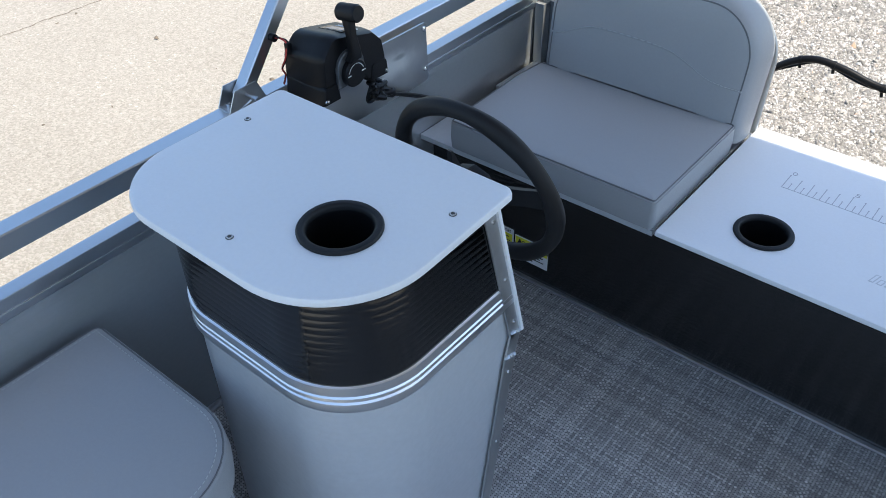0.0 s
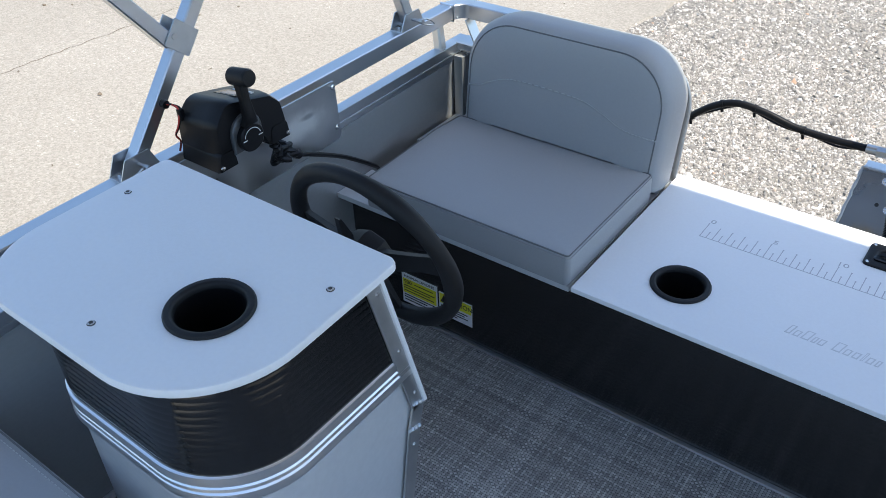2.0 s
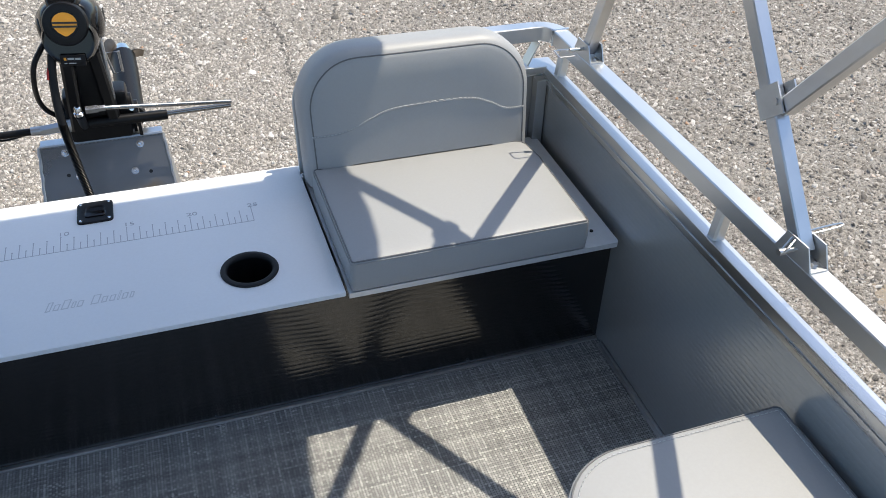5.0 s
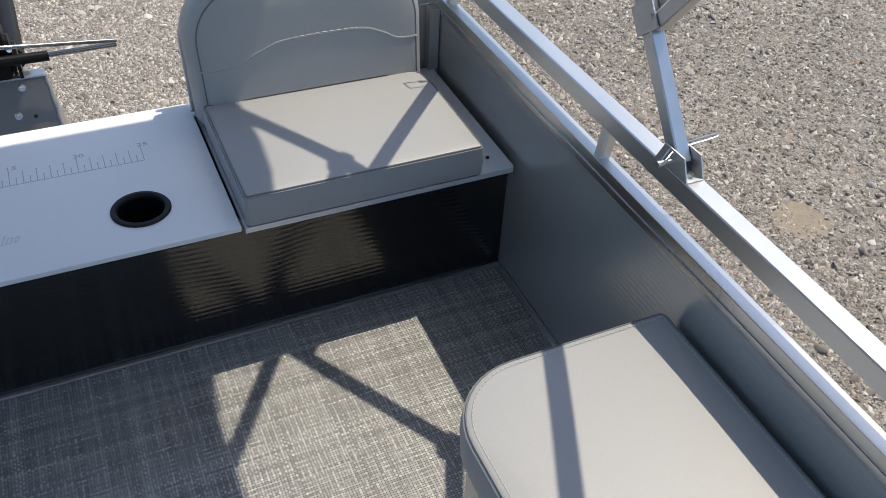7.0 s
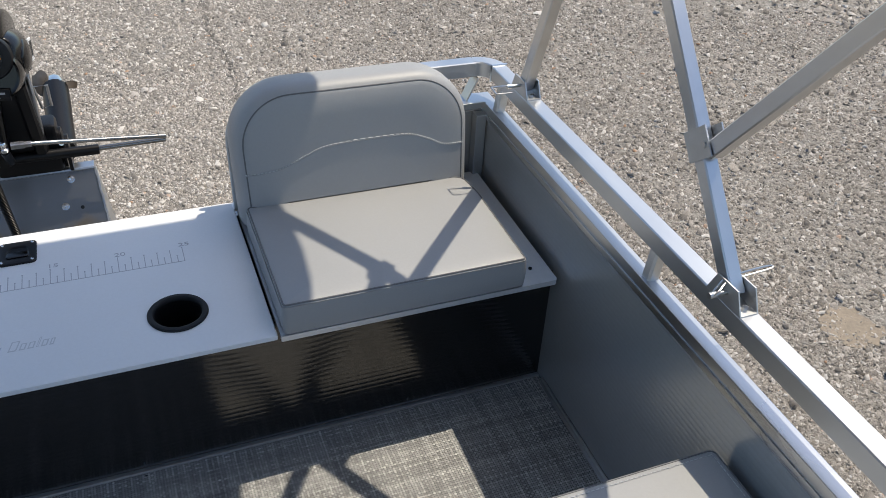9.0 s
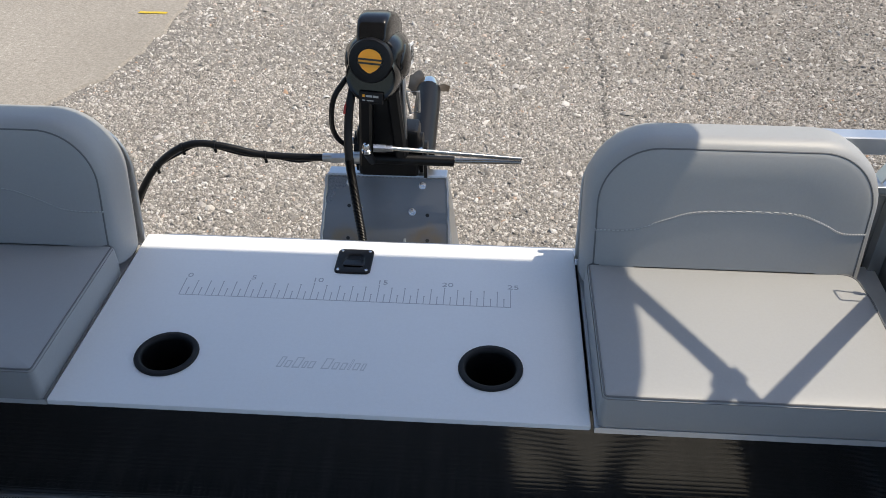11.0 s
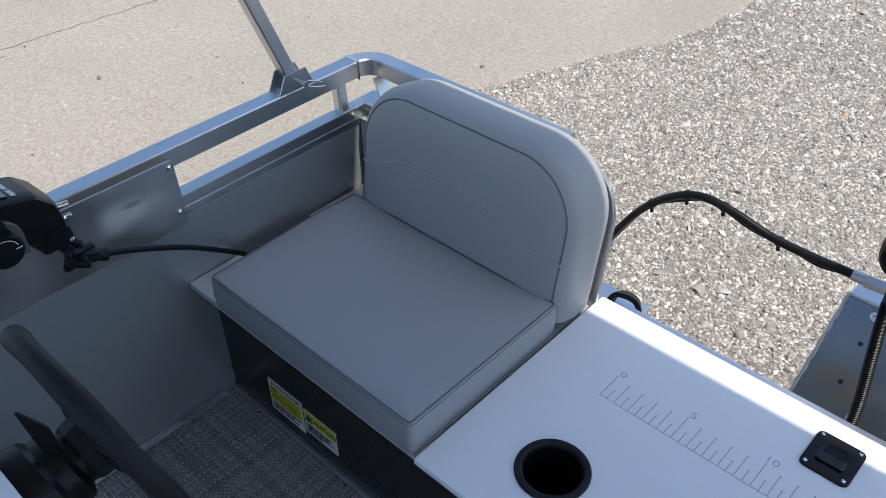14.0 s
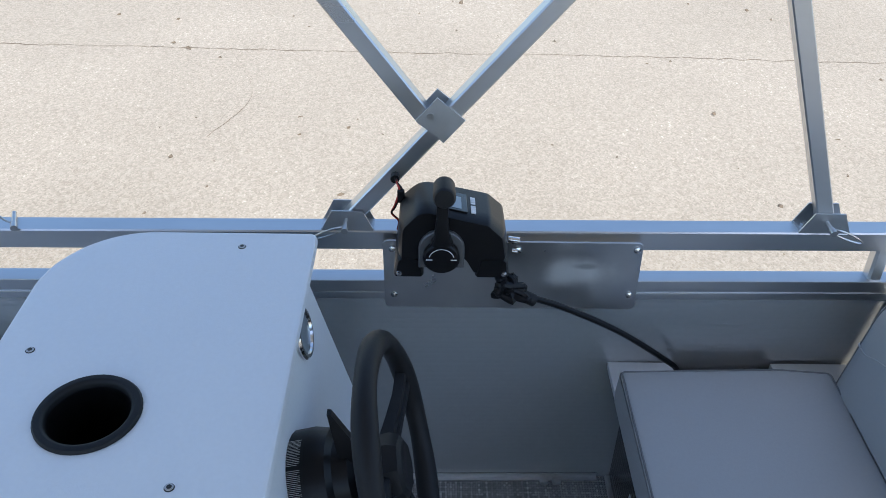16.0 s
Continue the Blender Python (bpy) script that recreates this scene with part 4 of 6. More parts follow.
def make_pad(s):
    """The forward lounge pad on its box."""
    if s < 0:
        label, pts = "grey vinyl lounge pad with a rounded corner, partly sunlit", [(1.038, -1.9, 0.02), (1.432, -1.9, 0.02), (1.462, -0.526, 0.015), (1.053, -0.526, 0.125)]
        x0, x1, y1 = 1.100, 1.425, -0.558
    else:
        label, pts = "grey vinyl lounge pad with a rounded corner, in shade", [(-0.560, -2.2, 0.02), (-0.160, -2.2, 0.02), (-0.160, -0.826, 0.125), (-0.560, -0.826, 0.015)]
        x0, x1, y1 = -0.54, -0.21, -0.86
    zt = 0.475
    p = thing("lounge_pad", sum(q[0] for q in pts) / 4, -1.2, FZ, label, "seat pad", "lounge pads")
    line = rounded(pts, 10)
    bm = bmesh.new()
    layers(bm, line, [(0.006, zt - 0.075), (0, zt - 0.068), (-0.003, zt - 0.035), (0, zt - 0.006)], top=False)
    part("boxing", bm, VINYL_SIDE, p, "", 60)
    bm = bmesh.new()
    layers(bm, line, [(0, zt - 0.006), (0.004, zt - 0.002), (0.012, zt), (0.05, zt + 0.004), (0.11, zt + 0.006)], bottom=False)
    part("top_panel", bm, VINYL, p, "", 60)
    bm = bmesh.new()
    sweep(bm, [(q.x, q.y, zt - 0.0018) for q in inset(line, 0.004)], 0.0014, 6, True)
    part("piping", bm, PIPING, p)
    bm = bmesh.new()
    row = inset(line, 0.013)
    n = len(row)
    for i in range(n):
        a, b = row[i], row[(i + 1) % n]
        ln = (b - a).length
        k = max(1, int(ln / 0.008))
        for j in range(k):
            c, d = a.lerp(b, j / k), a.lerp(b, (j + 0.6) / k)
            if c.y > -1.4:
                rods(bm, (c.x, c.y, zt + 0.0006), (d.x, d.y, zt + 0.0006), 0.0008, 4)
    part("stitching", bm, STITCH, p)
    part("pad_base", box(x0, x1, -2.1, y1, FZ, zt - 0.074, 0.006), GREY_WALL, p, "grey base box")
    part("base_board", box(x0 - (0.012 if s > 0 else -0.003), x1 + (0.004 if s < 0 else -0.003), -2.12, y1 - 0.004, zt - 0.082, zt - 0.0742, 0.002), SILVER, p)

# ---- console ----
def make_console():
    c = thing("helm_console", -0.22, -0.63, FZ, "steering console with a pale top, charcoal band and silver body", "console")
    top = rounded([(-0.008, -0.458, 0.016), (-0.470, -0.458, 0.012), (-0.470, -0.801, 0.125), (0.003, -0.806, 0.150)], 16)
    ztop = 0.770
    part("top_board", holed_board(top, [(CUPS[2][0], CUPS[2][1], 0.047)], ztop - 0.014, ztop, 0.005), BOARD, c, "pale grey board", 35)
    for x, y in ((-0.435, -0.556), (-0.230, -0.760), (-0.040, -0.553)):
        bm = bmesh.new()
        lathe(bm, [(0.0048, 0.0002), (0.0043, 0.0014), (0.0028, 0.0018), (0.0024, 0.0006), (0.0001, 0.0006)], 14, Matrix.Translation((x, y, ztop)))
        sc = part("screw", bm, ZINC, c)
        bm = bmesh.new()
        lathe(bm, [(0.0054, 0.0001), (0.0052, 0.0005), (0.0042, 0.0012), (0.0036, 0.00165)], 16, Matrix.Translation((x, y, ztop)))
        lathe(bm, [(0.0030, 0.0017), (0.0028, 0.0020), (0.0001, 0.0020)], 6, Matrix.Translation((x, y, ztop)))
        part("screw_recess", bm, INK, sc)
    # body: open at the back, where the dash panel closes it
    path = rounded([(-0.022, -0.40, 0), (-0.428, -0.40, 0), (-0.428, -0.770, 0.110), (-0.022, -0.778, 0.130)], 16)
    dash = [(-0.487, 0.756), (-0.414, 0.475), (-0.427, 0.429), (-0.489, FZ)]

    def dash_y(z):
        for (y0, z0), (y1, z1) in zip(dash, dash[1:]):
            if z1 <= z <= z0:
                return y0 + (y1 - y0) * (z0 - z) / (z0 - z1)
        return dash[-1][0]

    def shell(steps):
        bm = bmesh.new()
        rings = []
        for d, z in steps:
            ring = []
            for p in inset(path, d):
                y = dash_y(z) if p.y > -0.45 else p.y
                ring.append(bm.verts.new((p.x, y, z)))
            rings.append(ring)
        n = len(path)
        back = {k for k in range(n) if path[k].y > -0.45 and path[(k + 1) % n].y > -0.45}
        for a, b in zip(rings, rings[1:]):
            for k in range(n):
                if k not in back:
                    bm.faces.new((a[k], a[(k + 1) % n], b[(k + 1) % n], b[k]))
        return bm
    ribs, z = [], 0.756
    while z > 0.593:
        ribs += [(0.00035, z), (0.0, z - 0.003), (0.0, z - 0.008), (0.00035, z - 0.0105)]
        z -= 0.012
    part("upper_band", shell(ribs + [(0.001, 0.588)]), CHARCOAL, c, "charcoal ribbed band", 30)
    part("trim_band", shell([(0.001, 0.593), (-0.003, 0.591), (-0.0035, 0.576), (-0.0008, 0.574), (-0.0035, 0.571), (-0.0042, 0.566), (-0.0008, 0.563), (-0.0038, 0.56), (-0.005, 0.55), (-0.003, 0.544), (0.002, 0.541)]), TRIM, c, "bright aluminium trim band", 30)
    low = [(0.002, 0.542)]
    z = 0.538
    while z > FZ + 0.02:
        low += [(0.0032, z), (0.0030, z - 0.003), (0.0030, z - 0.009), (0.0032, z - 0.0115)]
        z -= 0.0125
    part("lower_body", shell(low + [(0.003, FZ)]), SILVER, c, "satin silver body", 30)
    # dash panel
    bm = bmesh.new()
    ring = []
    for x in (-0.443, -0.0135):
        ring.append([bm.verts.new((x, y, z)) for y, z in dash[:2]])
        ring.append([bm.verts.new((x, y - 0.006, z)) for y, z in dash[:2]])
    bm.faces.new((ring[0][1], ring[2][1], ring[3][1], ring[1][1]))
    for a, b in ((0, 2), (1, 3), (0, 1), (2, 3)):
        bm.faces.new((ring[a][0], ring[b][0], ring[b][1], ring[a][1]))
    part("dash_panel", bm, BOARD, c, "pale dash board", 0)
    bm = bmesh.new()
    low = [[bm.verts.new((x, y - 0.016, z)) for y, z in dash[1:]] for x in (-0.428, -0.022)]
    for k in range(2):
        bm.faces.new((low[0][k], low[1][k], low[1][k + 1], low[0][k + 1]))
    part("back_sheet", bm, SILVER, c, "", 0)
    # angle trim down both aft edges
    for x, s in ((-0.022, 1), (-0.434, -1)):
        bm = bmesh.new()
        for (y0, z0), (y1, z1) in zip(dash, dash[1:]):
            d = Vector((0, y1 - y0, z1 - z0)).normalized()
            nrm = Vector((0, -d.z, d.y)) if d.z < 0 else Vector((0, d.z, -d.y))
            a, b = Vector((x, y0, z0)), Vector((x, y1, z1))
            square_bar(bm, a - nrm * 0.0145 + Vector((s * 0.002, 0, 0)), b - nrm * 0.0145 + Vector((s * 0.002, 0, 0)), 0.004, Vector((1, 0, 0)), 0.028, 0.001)
        trim = part("edge_trim", bm, ALU_DULL, c, "aluminium angle trim")
        for yy, zz in dash[1:3]:
            bm = bmesh.new()
            sweep(bm, [(x + s * 0.0042, yy - 0.001 - 0.0026 * k, zz - 0.0012 * (k % 2) + 0.0008 * k) for k in range(11)], [0.0022 + 0.0012 * (k % 3) for k in range(11)], 6)
            part("weld_bead", bm, ALU, trim, "rough bright weld")
        for k, z in enumerate((0.733, 0.609, 0.505, 0.40, 0.25)):
            bm = bmesh.new()
            y = dash_y(z) - 0.0145
            rods(bm, (x + s * 0.003, y, z), (x + s * 0.0065, y, z), 0.004, 10, 0.0025)
            part("rivet", bm, ZINC, c)
    # chrome blank on the dash
    n = Vector((0, 1, 0.2)).normalized()
    m = Matrix.Translation((-0.345, dash_y(0.697) + 0.002, 0.697)) @ n.to_track_quat('Z', 'Y').to_matrix().to_4x4()
    bm = bmesh.new()
    lathe(bm, [(0.036, 0.0), (0.036, 0.003), (0.033, 0.006), (0.029, 0.0062), (0.027, 0.003)], 40, m)
    ring_ob = part("gauge", bm, CHROME, c, "round gauge with a chrome rim")
    bm = bmesh.new()
    lathe(bm, [(0.0271, 0.003), (0.012, 0.0042), (0.0001, 0.0045)], 32, m)
    part("gauge_face", bm, GLASS_GREY, ring_ob)
    for x, z in ((-0.425, 0.733), (-0.05, 0.722)):
        bm = bmesh.new()
        mm = Matrix.Translation((x, dash_y(z) + 0.001, z)) @ n.to_track_quat('Z', 'Y').to_matrix().to_4x4()
        lathe(bm, [(0.005, 0.0), (0.004, 0.002), (0.0001, 0.0025)], 10, mm)
        part("dash_screw", bm, ZINC, c)


def make_wheel():
    centre = Vector((-0.169, -0.335, 0.645))
    n = Vector((0, 1, 0.25)).normalized()
    # local x to starboard, local y up along the wheel
    x = Vector((1, 0, 0))
    y = n.cross(x)
    if y.z < 0:
        x, y = -x, -y
    m = Matrix((x, y, n)).transposed().to_4x4()
    m.translation = centre
    w = thing("helm_unit", *centre, "black three-spoke steering wheel on a tilted helm box", "steering wheel")
    R = 0.150
    bm = bmesh.new()
    sweep(bm, [m @ Vector((R * math.cos(2 * math.pi * k / 64), R * math.sin(2 * math.pi * k / 64), 0.0)) for k in range(64)],
          [0.0142 + 0.0010 * math.cos(6 * math.pi * k / 64 * 2) for k in range(64)], 14, True)
    part("rim", bm, BLACK_RUB, w, "thick soft black rim")
    sgn = 1 if (m.to_3x3() @ Vector((1, 0, 0))).x > 0 else -1
    for deg in (13, 177, 270):
        a = radians(deg if sgn > 0 else 180 - deg)
        d = Vector((math.cos(a), math.sin(a), 0))
        e = Vector((-d.y, d.x, 0))
        bm = bmesh.new()
        rings = []
        for t, hw, hz, zz in ((0.025, 0.022, 0.010, -0.018), (0.06, 0.019, 0.008, -0.012), (0.10, 0.017, 0.007, -0.005), (R - 0.006, 0.020, 0.007, 0.0)):
            rings.append([bm.verts.new(m @ (d * t + e * u * hw + Vector((0, 0, zz + v * hz)))) for u, v in ((-1, -0.6), (-0.7, 1), (-0.25, 1), (-0.15, 0.5), (0.15, 0.5), (0.25, 1), (0.7, 1), (1, -0.6))])
        for p, q in zip(rings, rings[1:]):
            for k in range(8):
                bm.faces.new((p[k], p[(k + 1) % 8], q[(k + 1) % 8], q[k]))
        part("spoke", bm, BLACK_RUB, w, "", 50)
    bm = bmesh.new()
    lathe(bm, [(0.030, -0.050), (0.040, -0.034), (0.042, -0.008), (0.038, 0.004), (0.031, 0.008), (0.018, 0.005), (0.0001, 0.005)], 8, m)
    part("hub", bm, BLACK_RUB, w, "faceted hub cap", 25)
    # helm box against the dash, with printed notices
    bm = bmesh.new()
    lathe(bm, [(0.062, -0.128), (0.063, -0.098), (0.058, -0.076), (0.050, -0.070), (0.048, -0.052), (0.036, -0.046), (0.034, -0.030)], 28, m)
    helm = part("helm_box", bm, BLACK, w, "black helm housing", 35)
    bm = bmesh.new()
    P = [bm.verts.new(m @ Vector((u, v, z))) for u, v, z in ((-0.014, 0.022, -0.064), (-0.014, 0.022, -0.048), (-0.014, 0.076, -0.038), (-0.014, 0.118, -0.048), (-0.014, 0.120, -0.052))]
    Q = [bm.verts.new(m @ Vector((u, v, z))) for u, v, z in ((-0.005, 0.022, -0.064), (-0.005, 0.022, -0.048), (-0.005, 0.076, -0.038), (-0.005, 0.118, -0.048), (-0.005, 0.120, -0.052))]
    bm.faces.new(P)
    bm.faces.new(Q[::-1])
    for k in range(5):
        bm.faces.new((P[k], P[(k + 1) % 5], Q[(k + 1) % 5], Q[k]))
    part("tilt_bracket", bm, BLACK, w, "", 0)
    # printed notice: short bars along the housing, one above another, over an orange strip
    def rim_at(a, z, r=0.0632):
        a = radians(a if sgn > 0 else 180 - a)
        return m @ Vector((r * math.cos(a), r * math.sin(a), z))
    for k, a in enumerate(28 + 1.9 * i for i in range(38)):
        if k in (19, 20):
            continue
        bm = bmesh.new()
        rods(bm, rim_at(a, -0.125), rim_at(a, -0.103 - 0.003 * ((k * 7) % 5 == 2)), 0.00036, 4)
        part("notice_bar", bm, NOTICE, helm)
    bm = bmesh.new()
    rows = [[bm.verts.new(rim_at(a, z, 0.0636)) for a in (19, 20.5, 22, 23.5, 25)] for z in (-0.101, -0.126)]
    for k in range(4):
        bm.faces.new((rows[0][k], rows[0][k + 1], rows[1][k + 1], rows[1][k]))
    part("warning_strip", bm, RED_ORANGE, helm, "red-orange warning strip")


# ---- throttle on its plate ----
def make_throttle_plate():
    x = -0.5855
    p = thing("control_plate", x, -0.17, 0.57, "smudged bare aluminium plate bolted between rail and side panel", "plate")
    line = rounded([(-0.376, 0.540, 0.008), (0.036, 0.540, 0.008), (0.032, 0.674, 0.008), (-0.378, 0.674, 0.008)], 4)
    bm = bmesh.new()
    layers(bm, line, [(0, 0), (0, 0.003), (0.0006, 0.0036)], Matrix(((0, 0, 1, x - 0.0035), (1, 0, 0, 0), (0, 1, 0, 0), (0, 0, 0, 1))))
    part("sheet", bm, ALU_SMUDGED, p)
    for y, z in ((0.023, 0.662), (0.023, 0.571), (-0.363, 0.660), (-0.361, 0.568), (-0.165, 0.660)):
        bm = bmesh.new()
        lathe(bm, [(0.0062, 0.0), (0.0055, 0.0028), (0.0025, 0.0042), (0.0001, 0.0042)], 14, Matrix.Translation((x + 0.0005, y, z)) @ Matrix.Rotation(radians(90), 4, 'Y'))
        part("bolt", bm, CHROME, p)


def make_throttle():
    x0, xf = -0.5850, -0.490
    yc = -0.268
    t = thing("throttle_control", x0, yc, 0.68, "black electric throttle control box with an upright lever", "throttle")
    m = Matrix(((0, 0, 1, 0), (1, 0, 0, 0), (0, 1, 0, 0), (0, 0, 0, 1)))
    # arch-shaped housing with a notch for the dial, its top falling towards the stern
    prof = [(-0.084, 0.682, 0.006), (-0.048, 0.682, 0.006), (-0.047, 0.695, 0.004), (-0.044, 0.712, 0.010), (0.012, 0.712, 0.010), (0.018, 0.699, 0.004), (0.026, 0.684, 0.006),
            (0.077, 0.686, 0.006), (0.079, 0.720, 0.02), (0.073, 0.756, 0.018), (0.050, 0.780, 0.016), (-0.050, 0.806, 0.028), (-0.081, 0.770, 0.03)]
    line = rounded([(yc + y, z, r) for y, z, r in prof], 5)
    bm = bmesh.new()
    layers(bm, line, [(0.0, x0), (0.0, xf - 0.030), (0.002, xf - 0.012), (0.005, xf - 0.003), (0.009, xf)], m, soft=0.0055)

    def warp(mesh):
        """The top falls away towards the plate."""
        for v in mesh.verts:
            k = max(0.0, (xf - v.co.x) / (xf - x0))
            v.co.z = 0.68 + (v.co.z - 0.68) * (0.97 - 0.11 * k)
        return mesh
    part("housing", warp(bm), BLACK, t, "", 35)
    for y0, y1 in ((-0.089, -0.044), (0.030, 0.081)):
        bm = bmesh.new()
        layers(bm, rounded([(yc + y0, 0.6795, 0.004), (yc + y1, 0.6795, 0.004), (yc + y1 - 0.004, 0.716, 0.010), (yc + y0 + 0.006, 0.716, 0.010)], 3), [(0, x0 + 0.002), (0, xf - 0.004), (0.003, xf + 0.002)], m)
        foot = part("foot", bm, BLACK, t, "", 35)
        bm = bmesh.new()
        lathe(bm, [(0.0045, 0), (0.004, 0.002), (0.0001, 0.003)], 10, Matrix.Translation((xf + 0.002, yc + (y0 if y0 < 0 else y1) * 0.9, 0.689)) @ Matrix.Rotation(radians(90), 4, 'Y'))
        part("screw", bm, CHROME, foot)
    my = Matrix.Rotation(radians(90), 4, 'Y')
    zd, yd = 0.734, yc - 0.019
    arch = [Vector((yd - 0.033, 0.702)), Vector((yd + 0.033, 0.702))] + [Vector((yd + 0.033 * math.cos(radians(a)), zd + 0.033 * math.sin(radians(a)))) for a in range(0, 181, 12)]
    bm = bmesh.new()
    layers(bm, arch, [(0, xf - 0.03), (0, xf + 0.005), (0.002, xf + 0.007)], m)
    part("bezel", bm, BEZEL, t, "grey dial surround", 35)
    bm = bmesh.new()
    lathe(bm, [(0.026, 0.0), (0.026, 0.016), (0.0235, 0.0185), (0.0001, 0.0185)], 32, Matrix.Translation((xf, yd, zd - 0.008)) @ my)
    dial = part("dial", bm, BLACK, t, "", 35)
    bm = bmesh.new()
    sweep(bm, [(xf + 0.0187, yd + 0.018 * math.cos(radians(a)), zd - 0.008 + 0.018 * math.sin(radians(a))) for a in range(15, 166, 10)], 0.0006, 4)
    part("dial_arc", bm, WHITE_INK, dial, "white printed arc")
    bm = box(xf + 0.0183, xf + 0.0190, yd - 0.022, yd - 0.013, zd - 0.009, zd - 0.0075)
    box(xf + 0.0183, xf + 0.0190, yd + 0.013, yd + 0.022, zd - 0.009, zd - 0.0075, bm=bm)
    part("dial_print", bm, WHITE_INK, dial)
    bm = bmesh.new()
    rings = []
    for z, xx, hy, hx in ((zd + 0.018, xf + 0.014, 0.016, 0.008), (0.765, xf + 0.018, 0.011, 0.008), (0.795, xf + 0.014, 0.008, 0.007), (0.824, xf + 0.010, 0.009, 0.009)):
        rings.append([bm.verts.new((xx + u * hx, yd + v * hy, z)) for u, v in ((-1, -0.7), (-0.7, -1), (0.7, -1), (1, -0.7), (1, 0.7), (0.7, 1), (-0.7, 1), (-1, 0.7))])
    for p, q in zip(rings, rings[1:]):
        for k in range(8):
            bm.faces.new((p[k], p[(k + 1) % 8], q[(k + 1) % 8], q[k]))
    bm.faces.new(rings[0][::-1])
    bm.faces.new(rings[-1])
    lever = part("lever", bm, BLACK, t, "", 50)
    bm = bmesh.new()
    lathe(bm, [(0.0001, -0.024), (0.012, -0.0235), (0.0150, -0.020), (0.0155, 0.018), (0.013, 0.0225), (0.0001, 0.023)], 28, Matrix.Translation((xf + 0.012, yd + 0.002, 0.835)) @ Matrix.Rotation(radians(82), 4, 'Y'))
    part("knob", bm, BLACK_RUB, lever, "rounded barrel grip")
    # display on the falling shoulder, maker's name as bars
    d = Vector((0, 0.100, -0.026)).normalized()
    tilt = Matrix((Vector((1, 0, 0)), d, Vector((1, 0, 0)).cross(d))).transposed().to_4x4()
    tilt.translation = (-0.534, yc - 0.014, 0.7968)
    part("display_frame", warp(box(-0.030, 0.028, 0.0, 0.032, -0.012, 0.0012, 0.001, m=tilt)), BLACK_GLOSS, t)
    part("display", warp(box(-0.016, 0.022, 0.004, 0.023, 0.0, 0.0018, m=tilt)), GLASS_GREY, t, "grey display window")
    bm = bmesh.new()
    for k in range(8):
        box(-0.024 + k * 0.0058 + (0.004 if k > 3 else 0), -0.0198 + k * 0.0058 + (0.004 if k > 3 else 0), 0.0375, 0.0445, -0.004, 0.0010, bm=bm)
    bmesh.ops.transform(bm, verts=bm.verts, matrix=tilt)
    part("maker_mark", warp(bm), WHITE_INK, t, "white printed bars")
    bm = bmesh.new()
    rods(bm, (-0.530, yc + 0.080, 0.722), (-0.526, yc + 0.097, 0.722), 0.0048, 14)
    rods(bm, (-0.520, yc + 0.086, 0.708), (-0.518, yc + 0.094, 0.708), 0.0032, 12)
    part("key_switch", bm, CHROME, t)
    for ob in t.children:
        ob.location.z -= 0.002
    # bundled cable down to the bench
    w = thing("control_cable", -0.545, -0.15, 0.62, "black cable from the throttle down behind the seat", "cable")
    bm = bmesh.new()
    sweep(bm, spline([(-0.53, -0.205, 0.676), (-0.530, -0.184, 0.636), (-0.540, -0.158, 0.606), (-0.555, -0.088, 0.568), (-0.563, 0.012, 0.510), (-0.565, 0.099, 0.446), (-0.568, 0.125, 0.42), (-0.572, 0.15, 0.37), (-0.572, 0.16, 0.30)], 8), 0.0052, 8)
    part("lead", bm, BLACK, w)
    rng = random.Random(9)
    for k in range(8):
        pts = [(-0.53 + rng.uniform(-0.012, 0.014), -0.178 + rng.uniform(-0.022, 0.022), 0.632 + rng.uniform(-0.022, 0.016)) for _ in range(5)]
        bm = bmesh.new()
        sweep(bm, spline(pts, 5, True), 0.0055, 7, True)
        part("coil_turn", bm, BLACK, w, "slack tied in a knot")
    bm = bmesh.new()
    rods(bm, (-0.53, -0.175, 0.622), (-0.53, -0.140, 0.602), 0.010, 12)
    part("tape_wrap", bm, BLACK_RUB, w)


# ---- canopy frame ----
BAR = 0.0255


